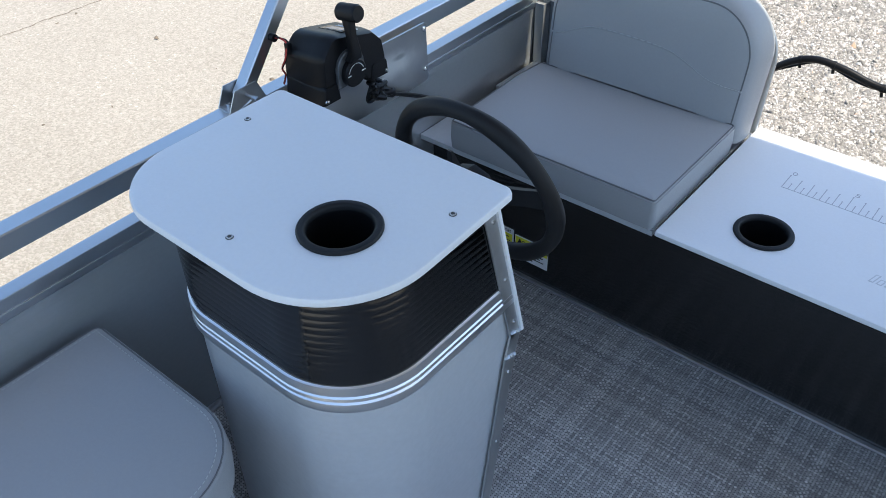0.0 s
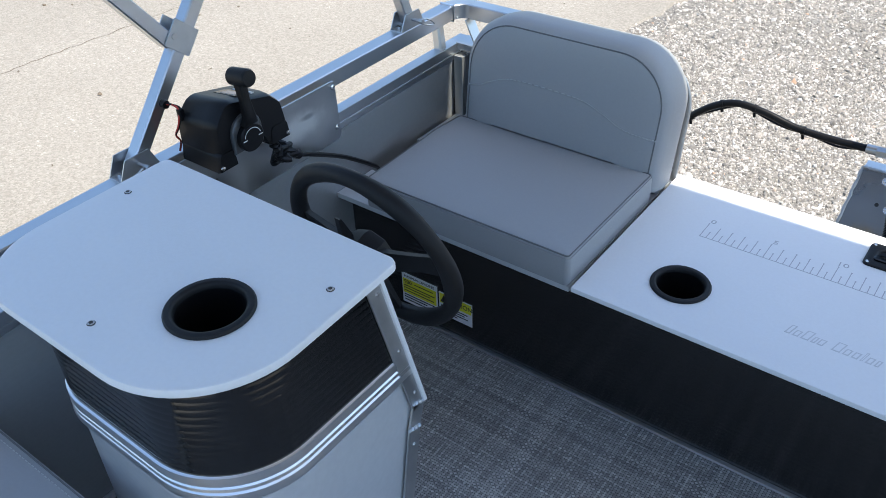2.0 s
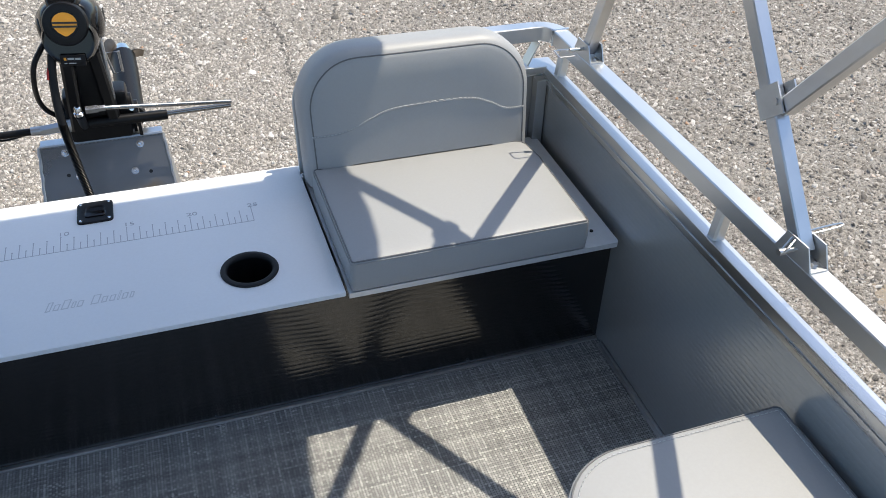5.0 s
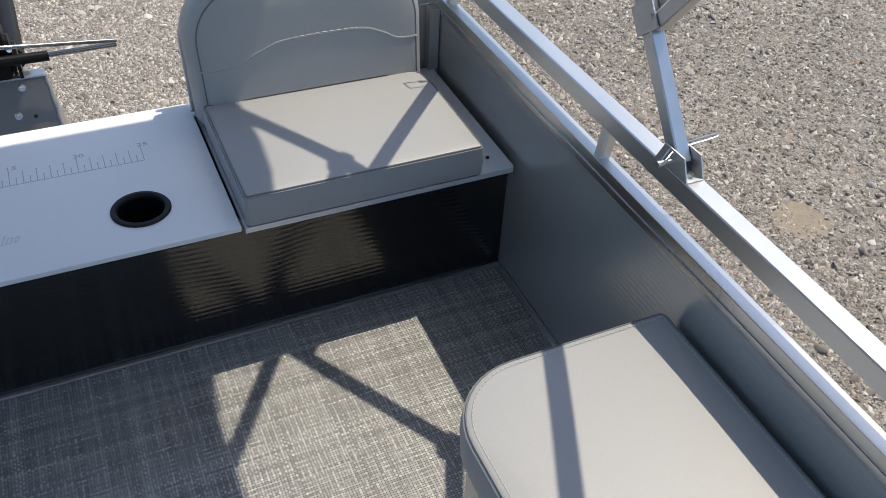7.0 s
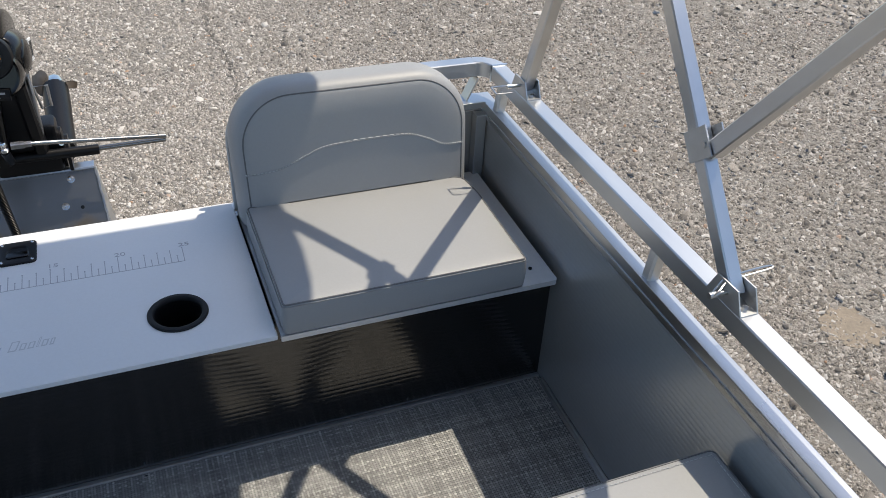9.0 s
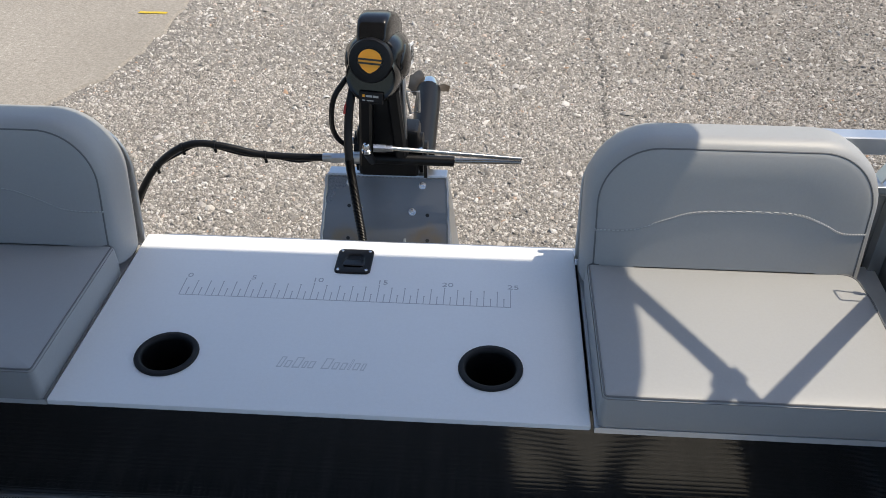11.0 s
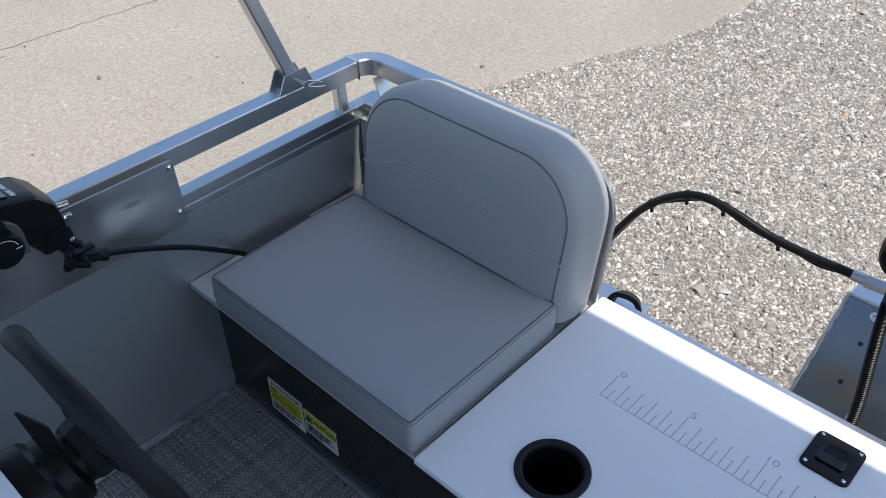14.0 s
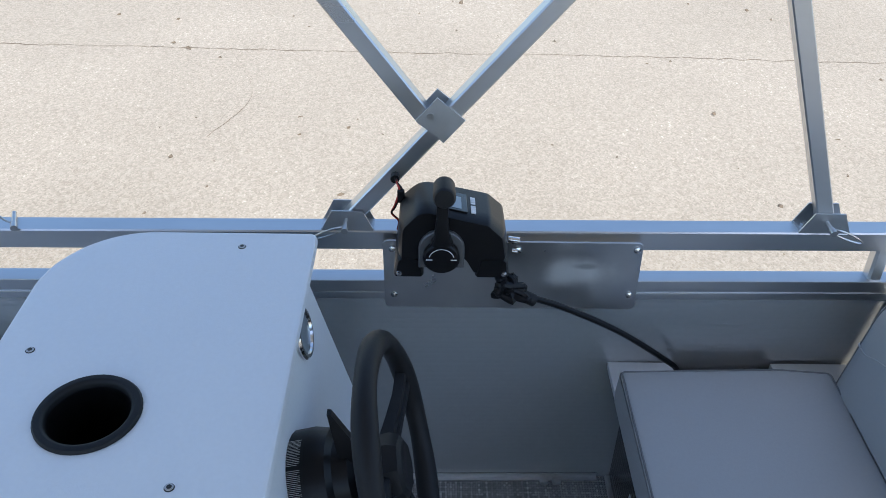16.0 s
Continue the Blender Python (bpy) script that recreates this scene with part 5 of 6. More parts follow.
def make_canopy():
    t = thing("sun_canopy", MID, -0.35, 0.69, "square-tube canopy frame carrying a canvas sun top", "canopy")
    for s, x, xa in ((1, -0.616, -0.624), (-1, 1.504, 1.526)):
        xt = x - s * 0.026      # the frame leans outwards a little
        post = [Vector((x, -0.440, 0.686)), Vector((xt, 0.588, 1.895))]
        d = (post[1] - post[0]).normalized()

        def on(z):
            return post[0] + d * ((z - 0.686) / d.z)
        bm = bmesh.new()
        square_bar(bm, on(0.694), on(1.885), BAR)
        part("main_post", bm, ALU, t)
        j1, j3 = on(0.866), on(1.40)
        bm = bmesh.new()
        square_bar(bm, (on(0.872).x, -0.311, 0.872), (xt, -1.09, 1.90), BAR)
        part("front_brace", bm, ALU, t)
        bm = bmesh.new()
        square_bar(bm, (xa, 0.324, 0.696), (on(1.29).x, 0.098, 1.29), BAR)
        part("aft_leg", bm, ALU, t)
        bm = bmesh.new()
        square_bar(bm, j3 + Vector((0, -0.01, 0.01)), (xt, -0.10, 1.885), BAR)
        part("middle_brace", bm, ALU, t)
        # folded sheet brackets at the joints
        for j in (j1, j3):
            bm = bmesh.new()
            sgn = -1 if d.cross(Vector((1, 0, 0))).y > 0 else 1
            pin = j + d.cross(Vector((1, 0, 0))) * sgn * 0.024
            for e in (-1, 1):
                c = j + Vector((e * (BAR / 2 + 0.002), 0, 0))
                mm = Matrix((Vector((1, 0, 0)), d.cross(Vector((1, 0, 0))), d)).transposed().to_4x4()
                mm.translation = c
                vs = bmesh.ops.create_cube(bm, size=1)["verts"]
                bmesh.ops.transform(bm, verts=vs, matrix=mm @ Matrix.Translation((0, sgn * 0.008, 0.004)) @ Matrix.Diagonal((0.0026, 0.054, 0.048, 1)))
            br = part("joint_bracket", bm, ALU_DULL, t, "folded sheet joint bracket")
            bm = bmesh.new()
            rods(bm, pin + Vector((-0.018, 0, 0)), pin + Vector((0.018, 0, 0)), 0.0055, 12)
            part("joint_pin", bm, ZINC, br)
        # feet on the rail with hitch pins
        for fy in (-0.434, 0.320):
            bm = bmesh.new()
            zb = rail_line(s, fy)[1] + RAIL_W / 2
            xf = x if fy < 0 else xa
            for e in (-1, 1):
                xx = xf + e * 0.0155
                shape = [(-0.040, 0.0), (0.042, 0.0), (0.026, 0.036), (-0.022, 0.036)]
                a = [bm.verts.new((xx - 0.0012, fy + u, zb + v)) for u, v in shape]
                b = [bm.verts.new((xx + 0.0012, fy + u, zb + v)) for u, v in shape]
                bm.faces.new(a[::-1])
                bm.faces.new(b)
                for k in range(4):
                    bm.faces.new((a[k], a[(k + 1) % 4], b[(k + 1) % 4], b[k]))
            box(xf - 0.0145, xf + 0.0145, fy - 0.040, fy + 0.042, zb, zb + 0.0025, bm=bm)
            ft = part("foot_bracket", bm, ALU_DULL, t, "U-shaped foot bracket")
            bm = bmesh.new()
            rods(bm, (xf, fy - 0.028, zb + 0.002), (xf, fy - 0.028, zb + 0.009), 0.005, 6)
            part("foot_bolt", bm, CHROME, ft)
            bm = bmesh.new()
            zp = zb + 0.020
            inn = xf + s * 0.036
            rods(bm, (inn, fy, zp), (xf - s * 0.024, fy, zp), 0.0036, 10)
            rods(bm, (inn, fy, zp), (inn + s * 0.012, fy, zp), 0.0052, 12)
            if s < 0 and fy < 0:
                loop = [(inn + s * 0.008, fy, zp), (inn + s * 0.004, fy + 0.006, zp - 0.008), (inn - s * 0.012, fy + 0.012, zp + 0.004), (inn - s * 0.030, fy + 0.014, zp + 0.015), (inn - s * 0.100, fy + 0.016, zp + 0.018),
                        (inn - s * 0.102, fy + 0.010, zp + 0.017), (inn - s * 0.030, fy + 0.008, zp + 0.013), (inn - s * 0.004, fy - 0.002, zp + 0.008), (inn + s * 0.006, fy - 0.004, zp + 0.002)]
            elif s < 0:
                loop = [(inn, fy, zp), (inn - 0.020, fy + 0.001, zp + 0.002), (inn - 0.046, fy + 0.002, zp + 0.002), (inn - 0.048, fy - 0.002, zp + 0.002), (inn - 0.047, fy - 0.022, zp - 0.002),
                        (inn - 0.043, fy - 0.025, zp - 0.002), (inn - 0.010, fy - 0.024, zp - 0.003)]
            else:
                w = -1 if fy < 0 else 1      # which way the wire hangs
                loop = [(inn, fy, zp), (inn + s * 0.006, fy + w * 0.012, zp + 0.002), (inn + s * 0.004, fy + w * 0.034, zp - 0.008), (inn, fy + w * 0.054, zp - 0.022), (inn - s * 0.002, fy + w * 0.053, zp - 0.027),
                        (inn - s * 0.002, fy + w * 0.030, zp - 0.020), (inn, fy + w * 0.010, zp - 0.010)]
            sweep(bm, spline(loop, 6), 0.0016, 6)
            part("hitch_pin", bm, ZINC, ft, "zinc hitch pin")
    # bows across and the canvas
    for y, z in ((0.580, 1.892), (-0.10, 1.90), (-1.09, 1.90)):
        bm = bmesh.new()
        square_bar(bm, (-0.636, y, z), (1.518, y, z), BAR, Vector((0, 1, 0)))
        part("bow", bm, ALU, t)
    bm = bmesh.new()
    nx, ny = 16, 20
    grid = [[None] * (ny + 1) for _ in range(nx + 1)]
    for i in range(nx + 1):
        for j in range(ny + 1):
            u, v = i / nx, j / ny
            y = -1.25 + 1.876 * v
            slack = 0.03 * u * min(1.0, max(0.0, (y - 0.1) / 0.2))      # the starboard hem sags outwards aft
            grid[i][j] = bm.verts.new((-0.69 + 2.275 * u + slack, y, 1.915 + 0.03 * math.sin(math.pi * u) - 0.012 * math.sin(3 * math.pi * v) ** 2))
    low = [[bm.verts.new(grid[i][j].co - Vector((0, 0, 0.004))) for j in range(ny + 1)] for i in range(nx + 1)]
    for i in range(nx):
        for j in range(ny):
            bm.faces.new((grid[i][j], grid[i + 1][j], grid[i + 1][j + 1], grid[i][j + 1]))
            bm.faces.new((low[i][j], low[i][j + 1], low[i + 1][j + 1], low[i + 1][j]))
    part("canvas", bm, CANVAS, t, "stretched canvas top", 60)
    # hemmed corner straps with a small buckle
    for s, x in ((1, -0.689), (-1, 1.612)):
        flap = [Vector(p) for p in ((0, 0), (0.058, 0), (0.061, 0.022), (0.044, 0.030), (0.058, 0.041), (0.050, 0.056), (0.030, 0.056), (0.026, 0.10), (0, 0.10))]
        flap = [Vector((x + s * p.x, 0.622 + p.y)) for p in flap]
        bm = bmesh.new()
        layers(bm, flap if s > 0 else flap[::-1], [(0, 1.902), (0, 1.908)])
        part("corner_strap", bm, CANVAS, t, "hemmed corner strap", 0)


# ---- motor and its mount ----
def make_mount():
    t = thing("motor_bracket", 0.455, 0.75, 0.0, "welded aluminium motor bracket behind the bench", "bracket")
    y1, z1, y0, z0 = 0.900, 0.330, 0.690, 0.03
    xl0, xr0, xl1, xr1 = 0.280, 0.632, 0.302, 0.607
    bm = bmesh.new()
    d = Vector((0, z1 - z0, -(y1 - y0))).normalized() * 0.006
    f = [Vector((xl0, y0, z0)), Vector((xr0, y0, z0)), Vector((xr1, y1, z1)), Vector((xl1, y1, z1))]
    A = [bm.verts.new(p) for p in f]
    B = [bm.verts.new(p + d) for p in f]
    bm.faces.new(A)
    bm.faces.new(B[::-1])
    for k in range(4):
        bm.faces.new((A[k], A[(k + 1) % 4], B[(k + 1) % 4], B[k]))
    part("face_plate", bm, ALU_TINTED, t, "brushed plate with brown heat stains", 0)
    bm = box(xl1, xr1, y1 + 0.001, y1 + 0.045, z1 - 0.010, z1 - 0.002, 0.002)
    part("top_flange", bm, ALU, t)
    for s, a, b in ((-1, xl0, xl1), (1, xr0, xr1)):
        bm = bmesh.new()
        pts = [(a, y0 + 0.003, z0), (b, y1 + 0.003, z1 - 0.004), (b, y1 + 0.05, z1 - 0.01), (a + s * 0.02, y1 + 0.05, z0 - 0.05), (a + s * 0.02, y0, z0 - 0.05)]
        A = [bm.verts.new(p) for p in pts]
        B = [bm.verts.new((p[0] - s * 0.006, p[1], p[2])) for p in pts]
        bm.faces.new(A)
        bm.faces.new(B[::-1])
        for k in range(5):
            bm.faces.new((A[k], A[(k + 1) % 5], B[(k + 1) % 5], B[k]))
        part("side_plate", bm, ALU_DULL, t, "", 0)
        bm = bmesh.new()
        pp = [Vector((a, y0, z0)).lerp(Vector((b, y1, z1)), k / 24) + Vector((s * 0.001 + 0.001 * math.sin(k * 2.1), -0.001, 0.001)) for k in range(25)]
        sweep(bm, pp, [0.0035 + 0.0012 * (k % 2) for k in range(25)], 6)
        part("weld_bead", bm, ALU_DULL, t)
    bm = bmesh.new()
    pp = [Vector((xl1 + (xr1 - xl1) * k / 60, y1, z1 + 0.001)) for k in range(61)]
    sweep(bm, pp, [0.0035 + 0.0018 * (k % 2) for k in range(61)], 6)
    part("weld_bead", bm, ALU_DULL, t)
    nrm = -d.normalized()
    if nrm.y > 0:
        nrm = -nrm

    def on(x, v):
        return Vector((x, y0 + (y1 - y0) * v, z0 + (z1 - z0) * v))
    for x, v in ((0.546, 0.940), (0.522, 0.755), (0.361, 0.945), (0.386, 0.77)):
        p = on(x, v)
        bm = bmesh.new()
        mm = Matrix.Translation(p) @ nrm.to_track_quat('Z', 'Y').to_matrix().to_4x4()
        lathe(bm, [(0.0095, 0.0), (0.0095, 0.002), (0.008, 0.0025)], 16, mm, True)
        lathe(bm, [(0.0075, 0.0022), (0.0075, 0.009), (0.006, 0.010), (0.0001, 0.010)], 6, mm)
        lathe(bm, [(0.004, 0.009), (0.004, 0.026), (0.0001, 0.027)], 10, mm)
        part("bolt", bm, CHROME, t, "", 30)
    for x, v in ((0.561, 0.735), (0.360, 0.785), (0.360, 0.56), (0.563, 0.56)):
        bm = bmesh.new()
        mm = Matrix.Translation(on(x, v)) @ nrm.to_track_quat('Z', 'Y').to_matrix().to_4x4()
        lathe(bm, [(0.0048, 0.0), (0.0048, 0.0008), (0.0001, 0.0008)], 12, mm)
        part("bolt_hole", bm, INK, t)
    for x in (0.40, 0.505):
        bm = bmesh.new()
        sweep(bm, [on(x + 0.001 * math.sin(k * 2.4), 0.24 + 0.33 * k / 14) + nrm * 0.001 for k in range(15)], [0.003 + 0.001 * (k % 2) for k in range(15)], 6)
        part("weld_bead", bm, ALU_DULL, t)
    # aft edge of the hull below the lid
    bm = box(0.03, 0.93, 0.487, 0.515, 0.392, 0.400, 0.002)
    box(0.03, 0.93, 0.509, 0.515, 0.33, 0.3921, 0.001, bm=bm)
    structure("trim", bm, ALU, "bright aluminium lip behind the bench lid", "trim")
    bm = box(-0.06, 0.96, AFT + 0.055, AFT + 0.115, 0.05, 0.09, 0.004)
    structure("trim", bm, ALU, "bright aluminium edge of the stern below the lid", "trim")
    bm = box(0.20, 0.70, AFT + 0.06, 0.70, -0.02, 0.03, 0.004)
    part("root_beam", bm, ALU_DULL, t)


def loft(bm, rings):
    vs = [[bm.verts.new(p) for p in r] for r in rings]
    n = len(vs[0])
    for a, b in zip(vs, vs[1:]):
        for k in range(n):
            bm.faces.new((a[k], a[(k + 1) % n], b[(k + 1) % n], b[k]))
    bm.faces.new(vs[0][::-1])
    bm.faces.new(vs[-1])
    return bm


def make_motor():
    o = Vector((0.449, 0.785, 0.692))
    t = thing("outboard_motor", 0.445, 0.90, 0.33, "glossy black electric outboard tilted up on its bracket", "motor")
    ax = Vector((0.05, 0.80, -0.20)).normalized()      # from the cap towards the stern
    side = Vector((1, 0, 0))
    side = (side - ax * side.dot(ax)).normalized()
    up = side.cross(ax)
    if up.z < 0:
        up = -up

    def ring(along, ru, rd, rs, lift=0.0, p=2.3, n=32, over=0.0):
        """A cross-section: reach up, down and sideways; over: how far its top leans aft."""
        out = []
        for k in range(n):
            a = 2 * math.pi * k / n
            c, s = math.cos(a), math.sin(a)
            cc, ss = math.copysign(abs(c) ** (2 / p), c), math.copysign(abs(s) ** (2 / p), s)
            out.append(o + ax * (along + over * ss) + side * rs * cc + up * (lift + (ru if ss > 0 else rd) * ss))
        return out
    bm = bmesh.new()
    loft(bm, [ring(0.012, 0.040, 0.070, 0.046), ring(0.020, 0.047, 0.082, 0.056), ring(0.045, 0.052, 0.088, 0.067), ring(0.085, 0.054, 0.086, 0.070), ring(0.14, 0.052, 0.074, 0.064),
              ring(0.20, 0.044, 0.056, 0.052), ring(0.235, 0.030, 0.038, 0.038), ring(0.245, 0.014, 0.018, 0.020)])
    part("cowl", bm, BLACK_GLOSS, t, "", 60)
    bm = bmesh.new()
    loft(bm, [ring(0.004, 0.014, 0.020, 0.026, 0.060, 5, over=0.006), ring(0.010, 0.024, 0.028, 0.033, 0.062, 5, over=0.010), ring(0.028, 0.032, 0.036, 0.0370, 0.062, 5, over=0.012),
              ring(0.070, 0.036, 0.04, 0.0385, 0.062, 5, over=0.008), ring(0.14, 0.034, 0.04, 0.037, 0.056, 5), ring(0.20, 0.028, 0.03, 0.034, 0.042, 5), ring(0.238, 0.016, 0.02, 0.024, 0.026, 5)])
    part("top_hump", bm, BLACK_GLOSS, t, "raised squared hump", 50)
    bm = bmesh.new()
    loft(bm, [ring(-0.004, 0.046, 0.050, 0.048, -0.034, 2), ring(-0.010, 0.052, 0.057, 0.055, -0.035, 2), ring(0.006, 0.056, 0.063, 0.060, -0.035, 2), ring(0.050, 0.056, 0.063, 0.061, -0.035, 2), ring(0.066, 0.05, 0.056, 0.055, -0.035, 2)])
    part("collar", bm, BLACK_GLOSS, t, "rounded lower collar", 60)
    for s in (-1, 1):
        bm = bmesh.new()
        pod = []
        for al, rr in ((0.030, 0.004), (0.036, 0.013), (0.055, 0.021), (0.085, 0.023), (0.115, 0.017), (0.135, 0.005)):
            c = o + ax * al + side * s * 0.060 + up * -0.010
            pod.append([c + side * s * rr * 0.62 * math.cos(2 * math.pi * k / 16) + up * rr * 1.7 * math.sin(2 * math.pi * k / 16) for k in range(16)])
        loft(bm, pod)
        part("side_pod", bm, BLACK_GLOSS, t, "", 60)
    # printed sticker on the starboard flank, its lines as bars
    flank = Matrix((-up, ax, side)).transposed().to_4x4()
    flank.translation = o + side * 0.0655 + ax * 0.155 - up * 0.008
    bm = box(-0.026, 0.026, -0.022, 0.022, -0.004, 0.0, 0.001)
    bmesh.ops.transform(bm, verts=bm.verts, matrix=flank)
    sticker = part("sticker", bm, WHITE_INK, t, "white printed sticker", 0)
    for k in range(5):
        bm = box(-0.020, 0.020 - 0.006 * (k % 2), -0.0175 + 0.0078 * k, -0.0145 + 0.0078 * k, -0.001, 0.0006)
        bmesh.ops.transform(bm, verts=bm.verts, matrix=flank)
        part("text_bar", bm, INK, sticker)
    m = Matrix((side, up, -ax)).transposed().to_4x4() @ Matrix.Rotation(radians(-4), 4, 'Z')
    m.translation = o
    bm = bmesh.new()
    lathe(bm, [(0.046, -0.020), (0.0490, -0.004), (0.0490, 0.010), (0.0465, 0.0150), (0.0420, 0.0170), (0.0300, 0.0170), (0.0295, 0.0155), (0.0001, 0.0155)], 48, m)
    cap = part("end_cap", bm, BLACK, t, "round end cap", 35)
    # emblem: orange shield with two dark bars
    z = 0.0158
    shield = [Vector((0.0262 * math.cos(a), 0.003 + 0.0230 * math.sin(a))) for a in [radians(v) for v in range(0, 181, 12)]] + [Vector((-0.0245, -0.006)), Vector((-0.0165, -0.0170)), Vector((-0.003, -0.0262)), Vector((0.003, -0.0262)), Vector((0.0165, -0.0170)), Vector((0.0245, -0.006))]
    bm = bmesh.new()
    layers(bm, shield, [(0, z - 0.001), (0, z + 0.0008)], m)
    part("emblem", bm, ORANGE, cap, "plain orange shield emblem", 0)
    for v in (0.0035, -0.0050):
        bm = box(-0.0270, 0.0270, v - 0.0021, v + 0.0021, z, z + 0.0014)
        bmesh.ops.transform(bm, verts=bm.verts, matrix=m)
        part("emblem_bar", bm, INK, cap)
    face = Matrix.Translation(-up * 0.079 + ax * -0.0088) @ m @ Matrix.Rotation(radians(14), 4, 'X')
    bm = box(-0.027, 0.027, -0.016, 0.012, -0.004, 0.0026, 0.002)
    bmesh.ops.transform(bm, verts=bm.verts, matrix=face)
    badge = part("badge", bm, BLACK, t, "flat black badge")
    bm = box(-0.019, -0.0135, -0.001, 0.0055, 0.002, 0.0032)
    bmesh.ops.transform(bm, verts=bm.verts, matrix=face)
    part("badge_mark", bm, ORANGE, badge)
    for x0, x1, y0, y1 in ((-0.011, 0.003, 0.0, 0.0048), (0.005, 0.017, 0.0, 0.0048), (-0.019, -0.013, -0.0095, -0.007), (-0.009, 0.006, -0.0095, -0.007)):
        bm = box(x0, x1, y0, y1, 0.002, 0.0032)
        bmesh.ops.transform(bm, verts=bm.verts, matrix=face)
        part("badge_print", bm, NOTICE, badge)
    # clamp bracket and swivel under the head
    for x, s in ((0.385, -1), (0.540, 1)):
        bm = bmesh.new()
        layers(bm, rounded([(0.905, 0.338, 0.01), (0.965, 0.338, 0.01), (0.975, 0.40, 0.02), (0.90, 0.470, 0.03), (0.878, 0.41, 0.02)], 5), [(0, x - 0.007), (0, x + 0.007)], Matrix(((0, 0, 1, 0), (1, 0, 0, 0), (0, 1, 0, 0), (0, 0, 0, 1))))
        cl = part("clamp_bracket", bm, BLACK, t, "", 35)
        bm = bmesh.new()
        lathe(bm, [(0.009, 0.0), (0.008, 0.004), (0.0001, 0.005)], 12, Matrix.Translation((x - 0.009, 0.895, 0.432)) @ Matrix.Rotation(radians(-90), 4, 'Y'))
        part("pivot_bolt", bm, ZINC, cl)
    bm = bmesh.new()
    for p, q, w in (((0.412, 0.87, 0.40), (0.428, 0.835, 0.61), 0.030), ((0.500, 0.885, 0.40), (0.488, 0.845, 0.61), 0.030)):
        square_bar(bm, p, q, w, Vector((1, 0, 0)), 0.07, 0.006)
    part("swivel_arm", bm, BLACK, t)
    part("swivel_block", box(0.385, 0.540, 0.880, 0.955, 0.338, 0.47, 0.012), BLACK, t)
    bm = bmesh.new()
    fin = rounded([(0.868, 0.345, 0.005), (0.925, 0.345, 0.005), (0.925, 0.418, 0.03), (0.880, 0.450, 0.026), (0.862, 0.405, 0.02)], 6)
    layers(bm, fin, [(0, 0.552), (0, 0.560)], Matrix(((0, 0, 1, 0), (1, 0, 0, 0), (0, 1, 0, 0), (0, 0, 0, 1))))
    fin = part("side_cheek", bm, BLACK, t, "rounded side cheek", 35)
    bm = bmesh.new()
    lathe(bm, [(0.0075, -0.014), (0.0075, 0.0), (0.0062, 0.003), (0.0030, 0.0032), (0.0028, 0.001), (0.0001, 0.001)], 14, Matrix.Translation((0.545, 0.872, 0.424)) @ Matrix.Rotation(radians(70), 4, 'X'))
    part("cheek_bolt", bm, CHROME, fin)
    part("inner_web", box(0.425, 0.490, 0.855, 0.895, 0.42, 0.61, 0.006), BLACK, t)
    bm = bmesh.new()
    q = [(0.511, 0.885, 0.573), (0.542, 0.885, 0.573), (0.542, 0.89, 0.518), (0.521, 0.89, 0.513)]
    sweep(bm, q, 0.0035, 8, True)
    part("safety_clip", bm, ZINC, t, "steel wire clip")
    part("side_strap", box(0.505, 0.513, 0.855, 0.875, 0.46, 0.62, 0.002), ZINC, t)
    # lower leg running aft to the propeller
    a, b = Vector((0.538, 0.965, 0.353)), Vector((0.534, 1.245, 0.406))
    bm = bmesh.new()
    sweep(bm, [a.lerp(b, k / 6) for k in range(7)], [0.034, 0.034, 0.034, 0.034, 0.035, 0.035, 0.034], 20)
    part("drive_leg", bm, BLACK, t, "", 50)
    d = (b - a).normalized()
    mm = Matrix.Translation(b) @ d.to_track_quat('Z', 'Y').to_matrix().to_4x4()
    bm = bmesh.new()
    lathe(bm, [(0.034, -0.004), (0.032, 0.006), (0.028, 0.03), (0.021, 0.046), (0.010, 0.053), (0.0001, 0.055)], 24, mm)
    hub = part("propeller_hub", bm, CHROME, t, "polished hub")
    for k in range(2):
        a0 = math.pi * k + 0.2
        bm = bmesh.new()
        rows = []
        for i in range(7):
            r = 0.018 + 0.040 * i / 6
            wid = 0.018 + 0.018 * math.sin(math.pi * min(1, i / 6 + 0.12))
            tw = radians(50 - 22 * i / 6)
            rows.append([mm @ (Matrix.Rotation(a0, 4, 'Z') @ Vector((r, u * wid * math.cos(tw), 0.025 + u * wid * math.sin(tw)))) for u in (-1, -0.4, 0.4, 1)])
        vs = [[bm.verts.new(p) for p in r] for r in rows]
        wv = [[bm.verts.new(p + d * 0.003) for p in r] for r in rows]
        for g, flip in ((vs, 1), (wv, -1)):
            for p, q in zip(g, g[1:]):
                for j in range(3):
                    bm.faces.new((p[j], p[j + 1], q[j + 1], q[j])[::flip])
        part("propeller_blade", bm, BLADE, hub, "", 60)
    # steering ram and tie rod
    s = thing("steering_ram", 0.50, 0.85, 0.40, "black steering ram with polished rods across the motor bracket", "steering ram")
    bm = bmesh.new()
    rods(bm, (0.400, 0.852, 0.408), (0.628, 0.862, 0.400), 0.013, 18)
    part("cylinder", bm, BLACK, s)
    bm = bmesh.new()
    rods(bm, (0.628, 0.862, 0.402), (0.790, 0.856, 0.408), 0.0065, 14)
    part("ram_rod", bm, ROD, s)
    bm = bmesh.new()
    rods(bm, (0.49, 0.756, 0.490), (0.790, 0.838, 0.426), 0.0052, 14)
    part("tie_rod", bm, ROD, s, "polished tie rod")
    bm = bmesh.new()
